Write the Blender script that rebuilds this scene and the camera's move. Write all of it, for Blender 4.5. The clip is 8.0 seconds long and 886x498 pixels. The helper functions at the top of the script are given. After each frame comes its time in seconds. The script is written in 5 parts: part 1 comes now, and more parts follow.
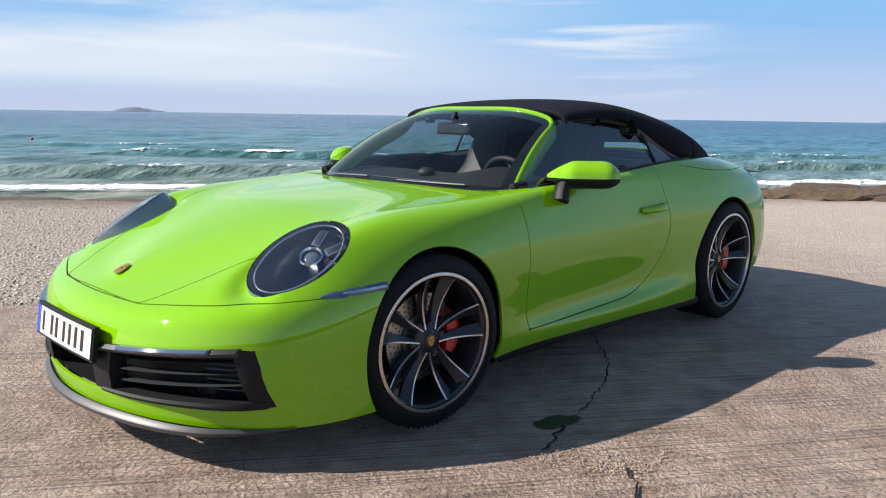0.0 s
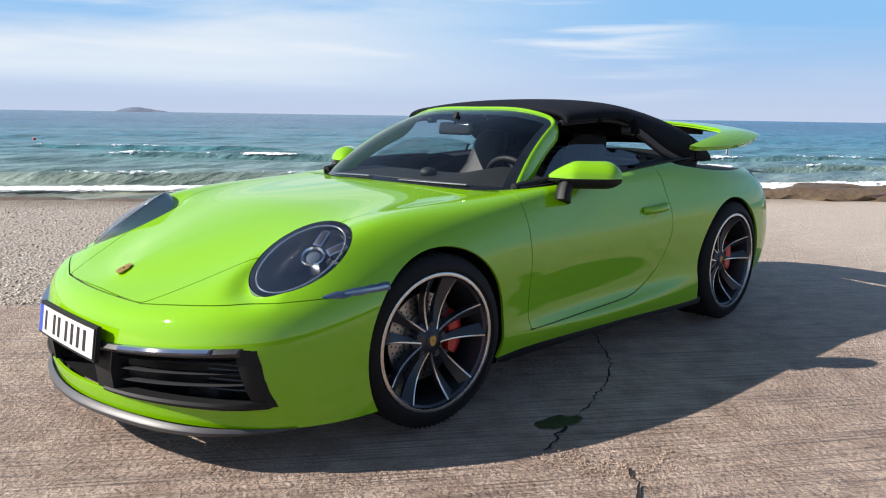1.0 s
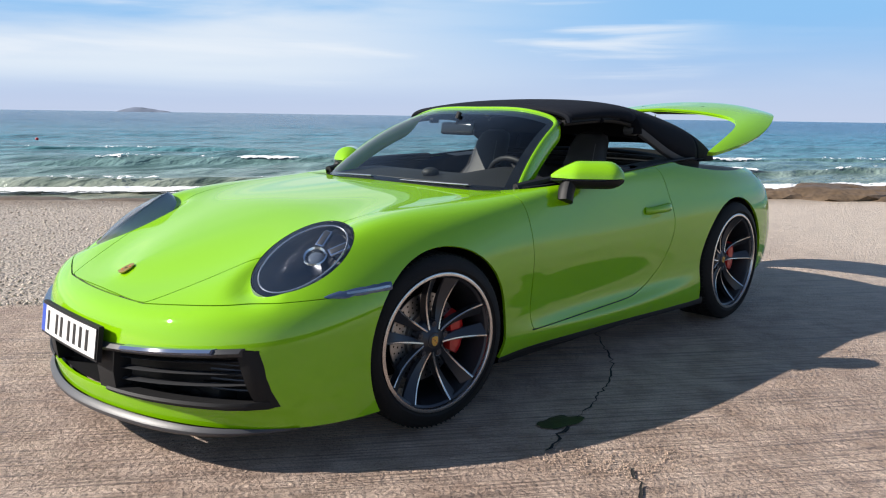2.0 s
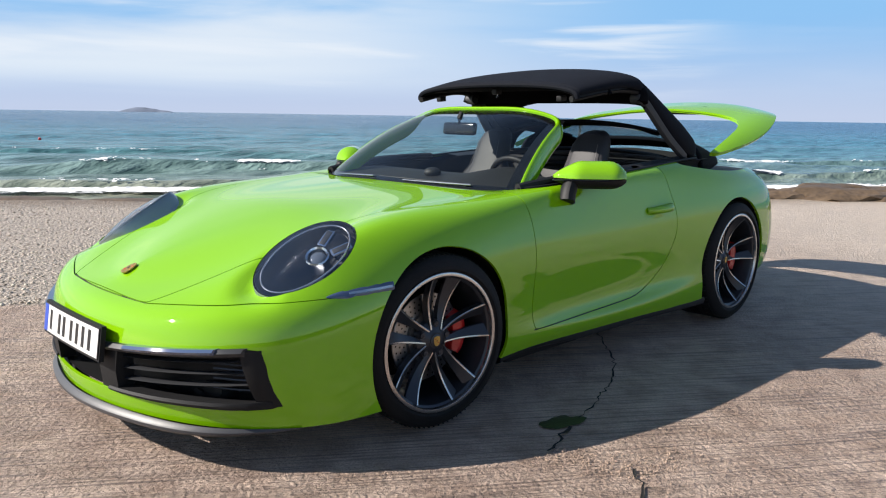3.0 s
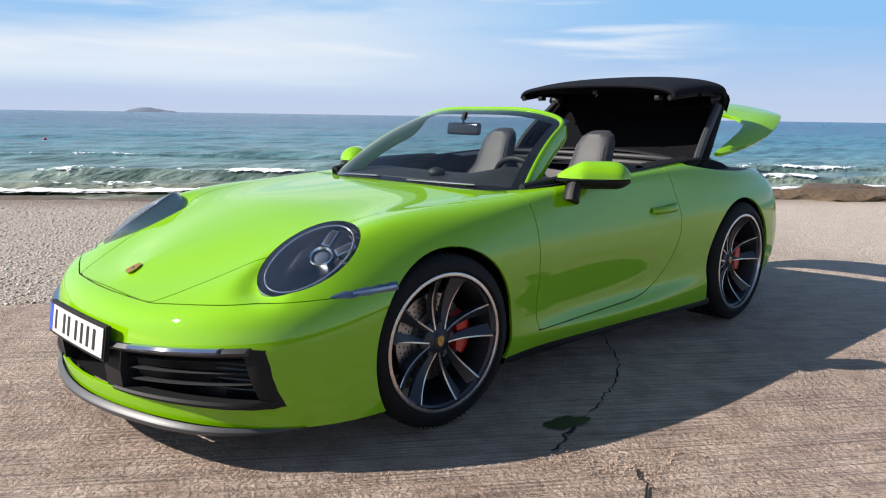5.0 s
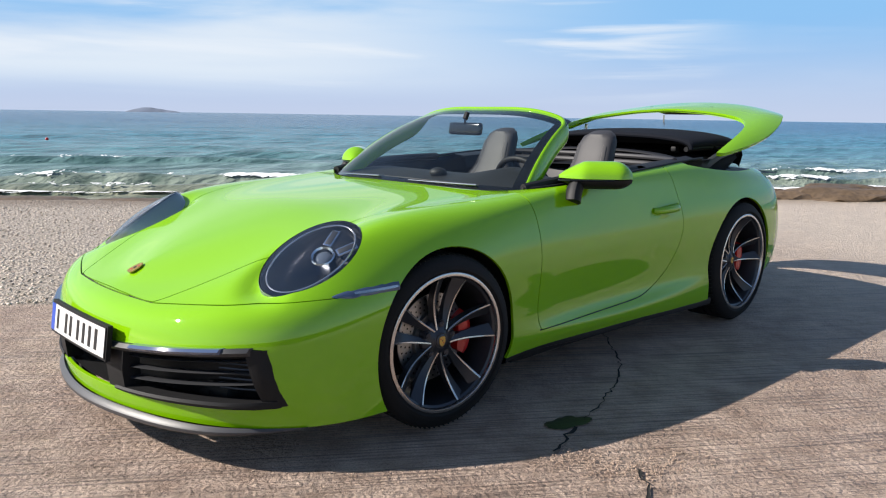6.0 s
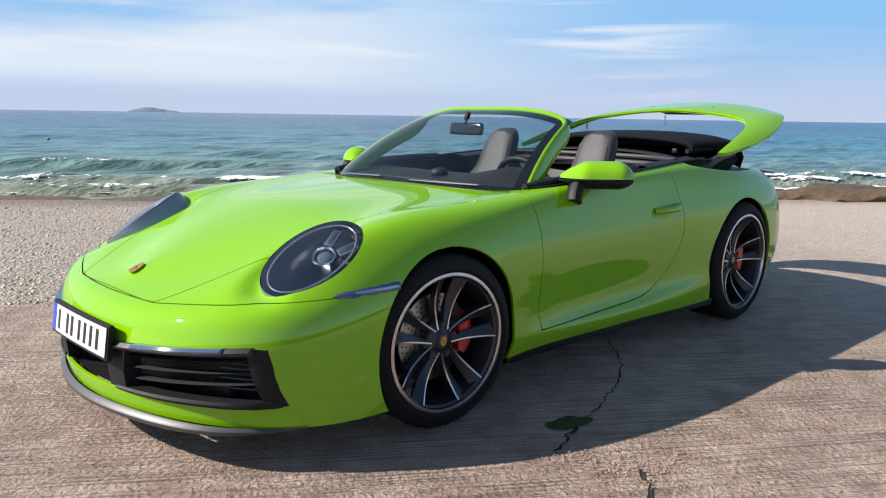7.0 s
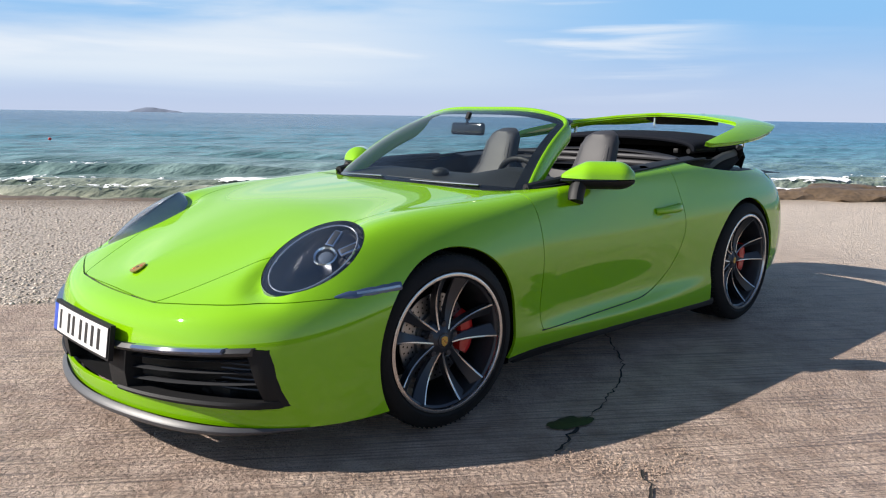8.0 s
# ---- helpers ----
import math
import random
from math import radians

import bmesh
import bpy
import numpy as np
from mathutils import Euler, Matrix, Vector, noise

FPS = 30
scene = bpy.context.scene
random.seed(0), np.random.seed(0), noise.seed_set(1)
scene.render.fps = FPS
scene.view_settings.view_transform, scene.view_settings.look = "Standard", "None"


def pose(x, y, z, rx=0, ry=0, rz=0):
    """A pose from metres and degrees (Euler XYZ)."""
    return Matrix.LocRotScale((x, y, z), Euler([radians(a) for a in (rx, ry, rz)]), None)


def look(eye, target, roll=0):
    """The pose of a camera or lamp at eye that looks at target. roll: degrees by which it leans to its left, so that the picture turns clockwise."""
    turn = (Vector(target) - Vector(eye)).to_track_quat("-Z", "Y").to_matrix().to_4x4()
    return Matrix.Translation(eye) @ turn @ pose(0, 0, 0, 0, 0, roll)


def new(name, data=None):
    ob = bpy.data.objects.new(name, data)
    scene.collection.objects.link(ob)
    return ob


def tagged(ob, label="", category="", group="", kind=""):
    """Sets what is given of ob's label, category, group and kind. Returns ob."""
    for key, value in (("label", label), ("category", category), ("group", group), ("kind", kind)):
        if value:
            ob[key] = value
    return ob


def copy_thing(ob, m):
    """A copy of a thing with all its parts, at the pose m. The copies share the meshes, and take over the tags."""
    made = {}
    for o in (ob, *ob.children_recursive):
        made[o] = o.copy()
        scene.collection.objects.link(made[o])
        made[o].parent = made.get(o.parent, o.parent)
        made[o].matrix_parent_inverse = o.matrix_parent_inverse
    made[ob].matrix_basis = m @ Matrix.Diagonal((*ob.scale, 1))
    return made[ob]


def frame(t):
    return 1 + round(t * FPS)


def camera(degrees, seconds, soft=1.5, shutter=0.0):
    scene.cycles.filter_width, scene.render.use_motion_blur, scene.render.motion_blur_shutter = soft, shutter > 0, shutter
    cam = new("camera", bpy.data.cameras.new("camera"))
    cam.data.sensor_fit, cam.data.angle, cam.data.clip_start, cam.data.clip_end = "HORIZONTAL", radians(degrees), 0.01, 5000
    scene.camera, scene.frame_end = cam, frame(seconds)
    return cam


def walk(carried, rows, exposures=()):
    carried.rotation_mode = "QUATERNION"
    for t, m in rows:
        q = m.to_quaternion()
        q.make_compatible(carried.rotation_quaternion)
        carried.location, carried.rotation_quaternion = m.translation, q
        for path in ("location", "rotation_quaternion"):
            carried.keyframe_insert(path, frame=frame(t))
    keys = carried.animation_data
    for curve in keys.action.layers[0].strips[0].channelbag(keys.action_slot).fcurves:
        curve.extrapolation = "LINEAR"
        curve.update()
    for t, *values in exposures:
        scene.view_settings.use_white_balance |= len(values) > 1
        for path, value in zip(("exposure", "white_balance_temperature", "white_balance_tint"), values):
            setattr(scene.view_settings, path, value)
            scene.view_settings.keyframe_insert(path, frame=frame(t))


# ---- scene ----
cam = camera(59.84, 8.0, soft=1.15)
EYE = Vector((1.999, 2.876, 1.183))


def view(turn):
    """The camera's pose on its tripod, panned by so many degrees."""
    a, p = radians(224.454 + turn), radians(9.805)
    way = Vector((math.cos(a) * math.cos(p), math.sin(a) * math.cos(p), -math.sin(p)))
    return look(EYE, EYE + way, 0.882)


walk(cam, [(0.0, view(0)), (1.0, view(0.14)), (3.0, view(0.45)), (4.5, view(0.68)), (6.0, view(0.87)), (7.0, view(0.95)), (8.0, view(1.04))])

# ---- light ----
SUN = Vector((1.10, -0.82, 0.94)).normalized()
sun = new("sun", bpy.data.lights.new("sun", "SUN"))
sun.data.energy, sun.data.angle, sun.data.color = 5.0, radians(0.5), (1.0, 0.93, 0.85)
sun.matrix_world = look((0, 0, 30), Vector((0, 0, 30)) - SUN)
scene.view_settings.exposure = 0.8


def sky():
    world = bpy.data.worlds.new("sky")
    scene.world = world
    world.use_nodes = True
    nt = world.node_tree
    N, L = nt.nodes, nt.links
    bg = N["Background"]
    s = N.new("ShaderNodeTexSky")
    s.sky_type, s.sun_disc = "NISHITA", False
    s.sun_elevation = math.asin(SUN.z)
    s.sun_rotation = math.atan2(SUN.x, SUN.y)
    s.air_density, s.dust_density, s.ozone_density = 1.0, 0.2, 3.0
    co = N.new("ShaderNodeTexCoord")
    sep = N.new("ShaderNodeSeparateXYZ")
    L.new(co.outputs["Generated"], sep.inputs[0])

    def span(value, a, b, lo, hi):
        r = N.new("ShaderNodeMapRange")
        r.interpolation_type = "SMOOTHSTEP"
        for k, v in (("From Min", a), ("From Max", b), ("To Min", lo), ("To Max", hi)):
            r.inputs[k].default_value = v
        L.new(value, r.inputs["Value"])
        return r.outputs[0]

    def blend(fac, a, c):
        x = N.new("ShaderNodeMixRGB")
        for k, v in ((0, fac), (1, a), (2, c)):
            if isinstance(v, tuple):
                x.inputs[k].default_value = (*v, 1)
            else:
                L.new(v, x.inputs[k])
        return x.outputs[0]

    def times(a, c):
        x = N.new("ShaderNodeMath")
        x.operation = "MULTIPLY"
        L.new(a, x.inputs[0])
        L.new(c, x.inputs[1])
        return x.outputs[0]

    def streaks(at, turn, size, scale, p0, p1):
        mp = N.new("ShaderNodeMapping")
        mp.inputs["Location"].default_value, mp.inputs["Rotation"].default_value, mp.inputs["Scale"].default_value = at, turn, size
        no = N.new("ShaderNodeTexNoise")
        no.inputs["Scale"].default_value, no.inputs["Detail"].default_value, no.inputs["Roughness"].default_value = scale, 7, 0.52
        no.inputs["Distortion"].default_value = 0.35
        L.new(co.outputs["Generated"], mp.inputs[0])
        L.new(mp.outputs[0], no.inputs["Vector"])
        return span(no.outputs["Fac"], p0, p1, 0, 1)

    # sea haze at the horizon, then pale blue, then the clear sky overhead
    sea_side = N.new("ShaderNodeVectorMath")
    sea_side.operation = "DOT_PRODUCT"
    sea_side.inputs[1].default_value = (-.714, -.70, 0)
    L.new(co.outputs["Generated"], sea_side.inputs[0])
    low = blend(span(sep.outputs["Z"], -.01, .14, 1, 0), (1.90, 4.10, 6.90), (4.25, 4.88, 6.35))
    air = blend(times(span(sep.outputs["Z"], .10, .34, 1, 0), span(sea_side.outputs["Value"], -.4, .5, .05, 1)), s.outputs[0], low)
    # thin streaky cloud, thicker towards the west
    side = N.new("ShaderNodeVectorMath")
    side.operation = "DOT_PRODUCT"
    side.inputs[1].default_value = (-.70, .714, 0)
    L.new(co.outputs["Generated"], side.inputs[0])
    west = span(side.outputs["Value"], -.30, .30, 1.0, .05)
    up = times(span(sep.outputs["Z"], .012, .055, 0, 1), span(sep.outputs["Z"], .16, .45, 1, .1))
    veil = streaks((0.2, 0.4, 0.0), (radians(5), radians(-6), radians(44)), (1.0, 1.0, 9.0), 1.6, .26, .62)
    wisp = streaks((0.9, 0.1, 0.3), (radians(9), radians(-9), radians(44)), (1.6, 1.6, 20.0), 1.7, .50, .72)
    soft = blend(times(times(veil, west), up), air, (5.64, 6.34, 7.19))
    sky_colour = blend(times(times(wisp, up), span(side.outputs["Value"], .20, .36, 1, .08)), soft, (6.11, 6.65, 7.34))
    L.new(sky_colour, bg.inputs[0])
    bg.inputs[1].default_value = 0.075


sky()


# ---- materials ----
def mat(name, color, rough=0.5, metal=0.0, coat=0.0, grain=0.0, scale=40.0, bump=0.0, spec=0.5, stain=0.0, trans=0.0, ior=1.45, emit=0.0, coat_ior=1.5):
    """A surface with colour variation at two scales and fine relief."""
    m = bpy.data.materials.new(name)
    m.use_nodes = True
    N, L = m.node_tree.nodes, m.node_tree.links
    b = N["Principled BSDF"]
    b.inputs["Base Color"].default_value = (*color, 1)
    b.inputs["Roughness"].default_value, b.inputs["Metallic"].default_value = rough, metal
    b.inputs["Coat Weight"].default_value, b.inputs["Coat Roughness"].default_value = coat, 0.02
    b.inputs["Specular IOR Level"].default_value, b.inputs["IOR"].default_value = spec, ior
    b.inputs["Transmission Weight"].default_value = trans
    b.inputs["Coat IOR"].default_value = coat_ior
    if emit:
        b.inputs["Emission Color"].default_value, b.inputs["Emission Strength"].default_value = (*color, 1), emit
    if grain or bump or stain:
        co = N.new("ShaderNodeTexCoord")
        n1, n2 = N.new("ShaderNodeTexNoise"), N.new("ShaderNodeTexNoise")
        n1.inputs["Scale"].default_value, n1.inputs["Detail"].default_value = scale, 6
        n2.inputs["Scale"].default_value, n2.inputs["Detail"].default_value = scale / 14, 4
        for n in (n1, n2):
            L.new(co.outputs["Object"], n.inputs["Vector"])
        last = None
        for n, amount in ((n1, grain), (n2, stain)):
            if not amount:
                continue
            mx = N.new("ShaderNodeMixRGB")
            mx.blend_type = "MULTIPLY"
            rp = N.new("ShaderNodeValToRGB")
            rp.color_ramp.elements[0].position, rp.color_ramp.elements[1].position = 0.3, 0.7
            rp.color_ramp.elements[0].color = (1 - amount,) * 3 + (1,)
            mx.inputs[0].default_value = 1
            mx.inputs[1].default_value = (*color, 1)
            L.new(n.outputs["Fac"], rp.inputs[0])
            L.new(rp.outputs[0], mx.inputs[2])
            if last:
                L.new(last.outputs[0], mx.inputs[1])
            last = mx
        if last:
            L.new(last.outputs[0], b.inputs["Base Color"])
        if bump:
            bp = N.new("ShaderNodeBump")
            bp.inputs["Strength"].default_value, bp.inputs["Distance"].default_value = min(1, bump), 0.002
            L.new(n1.outputs["Fac"], bp.inputs["Height"])
            L.new(bp.outputs[0], b.inputs["Normal"])
    return m


PAINT = mat("lime_green_paint", (0.194, 0.430, 0.0030), 0.45, 0.0, 1.0, grain=0.03, scale=900, spec=0.0, coat_ior=1.64)
GAP = mat("seam_black", (0.004, 0.006, 0.004), 0.8)
BLACK = mat("black_plastic", (0.011, 0.011, 0.012), 0.55, spec=0.3, grain=0.25, scale=300, bump=0.25)
GLOSS = mat("gloss_black", (0.008, 0.008, 0.009), 0.12, coat=0.6, stain=0.1)
GREYLIP = mat("grey_plastic", (0.055, 0.055, 0.060), 0.42, grain=0.15, scale=350, bump=0.2)
FABRIC = mat("dark_blue_fabric", (0.0060, 0.0078, 0.0140), 0.85, spec=0.2, grain=0.45, scale=700, bump=0.5, stain=0.2)
LINING = mat("black_lining", (0.006, 0.006, 0.0075), 0.95, spec=0.1, grain=0.4, scale=500, bump=0.4)
RUBBER = mat("tyre_rubber", (0.012, 0.012, 0.013), 0.75, spec=0.3, grain=0.3, scale=160, bump=0.4, stain=0.25)
RIMDARK = mat("satin_grey_metal", (0.055, 0.058, 0.068), 0.32, 0.6, grain=0.1, scale=400)
RIMLIP = mat("machined_metal", (0.56, 0.54, 0.53), 0.24, 1.0, grain=0.08, scale=500)
DISC = mat("brake_steel", (0.42, 0.41, 0.40), 0.32, 1.0, grain=0.2, scale=120)
RED = mat("red_caliper", (0.50, 0.012, 0.010), 0.3, coat=0.6, stain=0.15)
GOLD = mat("gold_badge", (0.60, 0.38, 0.10), 0.35, 0.9, grain=0.3, scale=600, bump=0.5)
BADGERED = mat("red_enamel", (0.45, 0.02, 0.02), 0.3)
CHROME = mat("chrome", (0.78, 0.78, 0.80), 0.08, 1.0)
LEATHER = mat("grey_leather", (0.037, 0.036, 0.040), 0.58, grain=0.2, scale=260, bump=0.35, stain=0.12)
DARKLEATHER = mat("dark_leather", (0.011, 0.011, 0.013), 0.55, spec=0.35, grain=0.25, scale=260, bump=0.4)
DASH = mat("dashboard_black", (0.014, 0.0145, 0.015), 0.6, grain=0.3, scale=300, bump=0.4)
PLATE = mat("plate_white", (0.66, 0.66, 0.65), 0.3, stain=0.06, scale=30)
PLATEBLUE = mat("plate_blue", (0.02, 0.07, 0.42), 0.3)
INK = mat("black_ink", (0.012, 0.012, 0.013), 0.4)
SILVER = mat("silver_trim", (0.55, 0.56, 0.58), 0.25, 0.9)
SATIN = mat("satin_dark_grey", (0.028, 0.029, 0.032), 0.38, 0.0, grain=0.1, scale=300)
MARKER = mat("smoked_lens", (0.06, 0.09, 0.17), 0.06, coat=1.0, stain=0.1)
LAMPGREY = mat("lamp_grey", (0.32, 0.35, 0.41), 0.25, 0.6, grain=0.1, scale=200)
PROJECTOR = mat("projector_glass", (0.10, 0.12, 0.15), 0.03, 0.2, coat=1.0)
STITCH = mat("grey_thread", (0.16, 0.15, 0.15), 0.8, grain=0.2, scale=400)
LINK = mat("link_grey", (0.040, 0.042, 0.047), 0.6, 0.0, grain=0.1, scale=200)


def glass(name, tint, rough=0.0, skin=0.045):
    """Thin pane: see-through with a mirror skin."""
    m = bpy.data.materials.new(name)
    m.use_nodes = True
    N, L = m.node_tree.nodes, m.node_tree.links
    N.remove(N["Principled BSDF"])
    t, g, x, f = N.new("ShaderNodeBsdfTransparent"), N.new("ShaderNodeBsdfGlossy"), N.new("ShaderNodeMixShader"), N.new("ShaderNodeLayerWeight")
    t.inputs[0].default_value = (*tint, 1)
    g.inputs["Roughness"].default_value = rough
    f.inputs["Blend"].default_value = 0.5
    p, q = N.new("ShaderNodeMath"), N.new("ShaderNodeMath")
    p.operation, q.operation = "POWER", "MULTIPLY_ADD"
    p.inputs[1].default_value, q.inputs[1].default_value, q.inputs[2].default_value = 4.6, 0.9, skin
    L.new(f.outputs["Facing"], p.inputs[0])
    L.new(p.outputs[0], q.inputs[0])
    L.new(q.outputs[0], x.inputs[0])
    L.new(t.outputs[0], x.inputs[1])
    L.new(g.outputs[0], x.inputs[2])
    L.new(x.outputs[0], N["Material Output"].inputs[0])
    return m


GLASS = glass("clear_glass", (0.80, 0.86, 0.84))
LENS = glass("lamp_glass", (0.92, 0.94, 0.97), skin=0.15)
SIDEGLASS = glass("tinted_glass", (0.62, 0.70, 0.70), skin=0.16)


# ---- mesh helpers ----
def empty_bm():
    return bmesh.new()


def part(name, bm, material, parent=None, label="", smooth=True, at=None):
    me = bpy.data.meshes.new(name)
    bm.to_mesh(me)
    bm.free()
    for m in material if isinstance(material, (list, tuple)) else [material]:
        me.materials.append(m)
    if smooth:
        me.polygons.foreach_set("use_smooth", [True] * len(me.polygons))
        me.set_sharp_from_angle(angle=radians(38))
    ob = new(name, me)
    if parent:
        ob.parent = parent
    if at is not None:
        ob.matrix_basis = at
    if label:
        ob["label"] = label
    return ob


def thing(name, label, category, group="", kind="", at=None):
    ob = new(name)
    if at is not None:
        ob.matrix_basis = at
    return tagged(ob, label, category, group, kind)


def add_box(bm, c, s, m=None, bevel=0.0, seg=2):
    r = bmesh.ops.create_cube(bm, size=1)
    vs = r["verts"]
    bmesh.ops.scale(bm, vec=s, verts=vs)
    if bevel:
        es = list({e for v in vs for e in v.link_edges})
        out = bmesh.ops.bevel(bm, geom=es, offset=bevel, segments=seg, profile=0.5, affect="EDGES")
        vs = list({v for f in out["faces"] for v in f.verts} | {v for v in vs if v.is_valid})
    bmesh.ops.translate(bm, vec=c, verts=vs)
    if m is not None:
        bmesh.ops.transform(bm, matrix=m, verts=vs)
    return vs


def grid_bm(P, bm=None, closed_u=False, closed_v=False):
    """A sheet of quads over a 2D array of points."""
    bm = bm or bmesh.new()
    V = [[bm.verts.new(p) for p in row] for row in P]
    nu, nv = len(V), len(V[0])
    for i in range(nu if closed_u else nu - 1):
        for j in range(nv if closed_v else nv - 1):
            a, b = V[i][j], V[(i + 1) % nu][j]
            c, d = V[(i + 1) % nu][(j + 1) % nv], V[i][(j + 1) % nv]
            q = []
            for v in (a, b, c, d):
                if v not in q:
                    q.append(v)
            bm.faces.new(q)
    return bm


def tube(path, radius, n=10, bm=None, flat=1.0, caps=True, up=(0, 0, 1)):
    """A tube along a path; radius may be a function of 0..1."""
    bm = bm or bmesh.new()
    path = [Vector(p) for p in path]
    rows = []
    for i, p in enumerate(path):
        d = (path[min(i + 1, len(path) - 1)] - path[max(i - 1, 0)]).normalized()
        s = d.cross(Vector(up))
        s = s.normalized() if s.length > 1e-5 else Vector((1, 0, 0))
        t = s.cross(d)
        r = radius(i / (len(path) - 1)) if callable(radius) else radius
        rows.append([p + s * math.cos(2 * math.pi * k / n) * r + t * math.sin(2 * math.pi * k / n) * r * flat for k in range(n)])
    grid_bm(rows, bm, closed_v=True)
    if caps:
        bm.verts.ensure_lookup_table()
        vs = bm.verts[len(bm.verts) - n * len(path):]
        bm.faces.new(vs[:n][::-1])
        bm.faces.new(vs[-n:])
    return bm


def revolve(profile, n=64, bm=None):
    """Profile of (radius, y) turned about the y axis."""
    rows = [[Vector((r * math.cos(2 * math.pi * k / n), y, r * math.sin(2 * math.pi * k / n))) for r, y in profile] for k in range(n)]
    return grid_bm(rows, bm, closed_u=True)


def spline(knots, values, at):
    """Natural cubic spline through values (n, d) at the knots, sampled at the places at."""
    x, y = np.asarray(knots, float), np.asarray(values, float)
    y = y.reshape(len(x), -1)
    if x[0] > x[-1]:
        x, y = x[::-1], y[::-1]
    h = np.diff(x)
    n = len(x)
    A, B = np.eye(n), np.zeros_like(y)
    for i in range(1, n - 1):
        A[i, i - 1], A[i, i], A[i, i + 1] = h[i - 1], 2 * (h[i - 1] + h[i]), h[i]
        B[i] = 6 * ((y[i + 1] - y[i]) / h[i] - (y[i] - y[i - 1]) / h[i - 1])
    M = np.linalg.solve(A, B)
    at = np.atleast_1d(np.asarray(at, float))
    k = np.clip(np.searchsorted(x, at) - 1, 0, n - 2)
    d, a, b = h[k][:, None], (x[k + 1] - at)[:, None], (at - x[k])[:, None]
    return (M[k] * a**3 + M[k + 1] * b**3) / (6 * d) + (y[k] / d - M[k] * d / 6) * a + (y[k + 1] / d - M[k + 1] * d / 6) * b


def curve(points, n=40):
    """A smooth path through 3D points."""
    P = np.array(points, float)
    s = np.concatenate([[0], np.cumsum(np.linalg.norm(np.diff(P, axis=0), axis=1))])
    return [Vector(p) for p in spline(s, P, np.linspace(0, s[-1], n))]


def ease(x, a, b):
    t = min(1, max(0, (x - a) / (b - a)))
    return t * t * (3 - 2 * t)


# ---- car body: lines from the nose round the corner to the tail, from the bottom edge up to the centre line ----
KX = (0, .35, .68, .95, 1.15, 1.55, 1.98, 2.45, 3.05, 3.6, 4.0, 4.4, 4.75, 5.1, 5.55)
LINE0 = [(1.020, 0, .164), (.972, .34, .164), (.822, .66, .156), (.60, .832, .146), (.40, .897, .146), (0, .905, .165), (-.42, .878, .205), (-.9, .868, .192), (-1.5, .872, .182), (-2.04, .895, .172), (-2.45, .90, .20), (-2.85, .885, .24), (-3.17, .80, .30), (-3.40, .46, .33), (-3.46, 0, .34)]
LINE1 = [(1.036, 0, .262), (.992, .34, .266), (.843, .662, .272), (.635, .845, .27), (.43, .906, .27), (0, .915, .28), (-.42, .898, .275), (-.9, .886, .258), (-1.5, .888, .254), (-2.04, .910, .28), (-2.45, .916, .30), (-2.85, .902, .33), (-3.19, .82, .39), (-3.43, .47, .42), (-3.49, 0, .43)]
LINE2 = [(1.020, 0, .378), (.980, .34, .383), (.86, .66, .40), (.655, .835, .405), (.44, .906, .41), (0, .920, .42), (-.42, .888, .375), (-.9, .845, .345), (-1.5, .843, .345), (-2.04, .897, .39), (-2.45, .925, .44), (-2.85, .910, .46), (-3.20, .825, .51), (-3.44, .475, .54), (-3.50, 0, .55)]
LINE3 = [(.995, 0, .475), (.955, .34, .485), (.825, .655, .515), (.64, .815, .53), (.43, .893, .545), (0, .922, .56), (-.42, .901, .545), (-.9, .871, .55), (-1.5, .869, .555), (-2.04, .908, .58), (-2.45, .928, .60), (-2.85, .905, .62), (-3.18, .815, .65), (-3.42, .47, .67), (-3.48, 0, .68)]
LINE4 = [(.945, 0, .520), (.900, .325, .528), (.755, .63, .568), (.575, .775, .616), (.40, .842, .650), (0, .893, .695), (-.42, .888, .70), (-.9, .861, .69), (-1.5, .859, .70), (-2.04, .893, .74), (-2.45, .905, .76), (-2.85, .875, .77), (-3.13, .785, .775), (-3.36, .45, .78), (-3.42, 0, .785)]
LINE5 = [(.915, 0, .533), (.860, .30, .545), (.67, .585, .618), (.48, .735, .708), (.33, .772, .757), (0, .812, .797), (-.42, .830, .815), (-.9, .832, .822), (-1.5, .832, .842), (-2.04, .845, .872), (-2.45, .842, .875), (-2.85, .80, .865), (-3.06, .72, .855), (-3.26, .42, .86), (-3.31, 0, .865)]
LINE6 = [(.900, 0, .540), (.83, .265, .557), (.61, .515, .645), (.42, .645, .735), (.28, .695, .785), (0, .715, .830), (-.42, .745, .848), (-.9, .790, .886), (-1.5, .790, .915), (-2.04, .765, .955), (-2.45, .735, .950), (-2.85, .685, .925), (-3.0, .61, .905), (-3.17, .36, .91), (-3.22, 0, .915)]
LINE7 = [(.880, 0, .549), (.78, .20, .581), (.56, .395, .665), (.37, .495, .740), (.24, .535, .780), (0, .565, .820), (-.42, .605, .846), (-.9, .64, .88), (-1.5, .62, .96), (-2.04, .60, .985), (-2.45, .58, .972), (-2.75, .53, .955), (-2.9, .45, .948), (-3.02, .26, .945), (-3.07, 0, .946)]
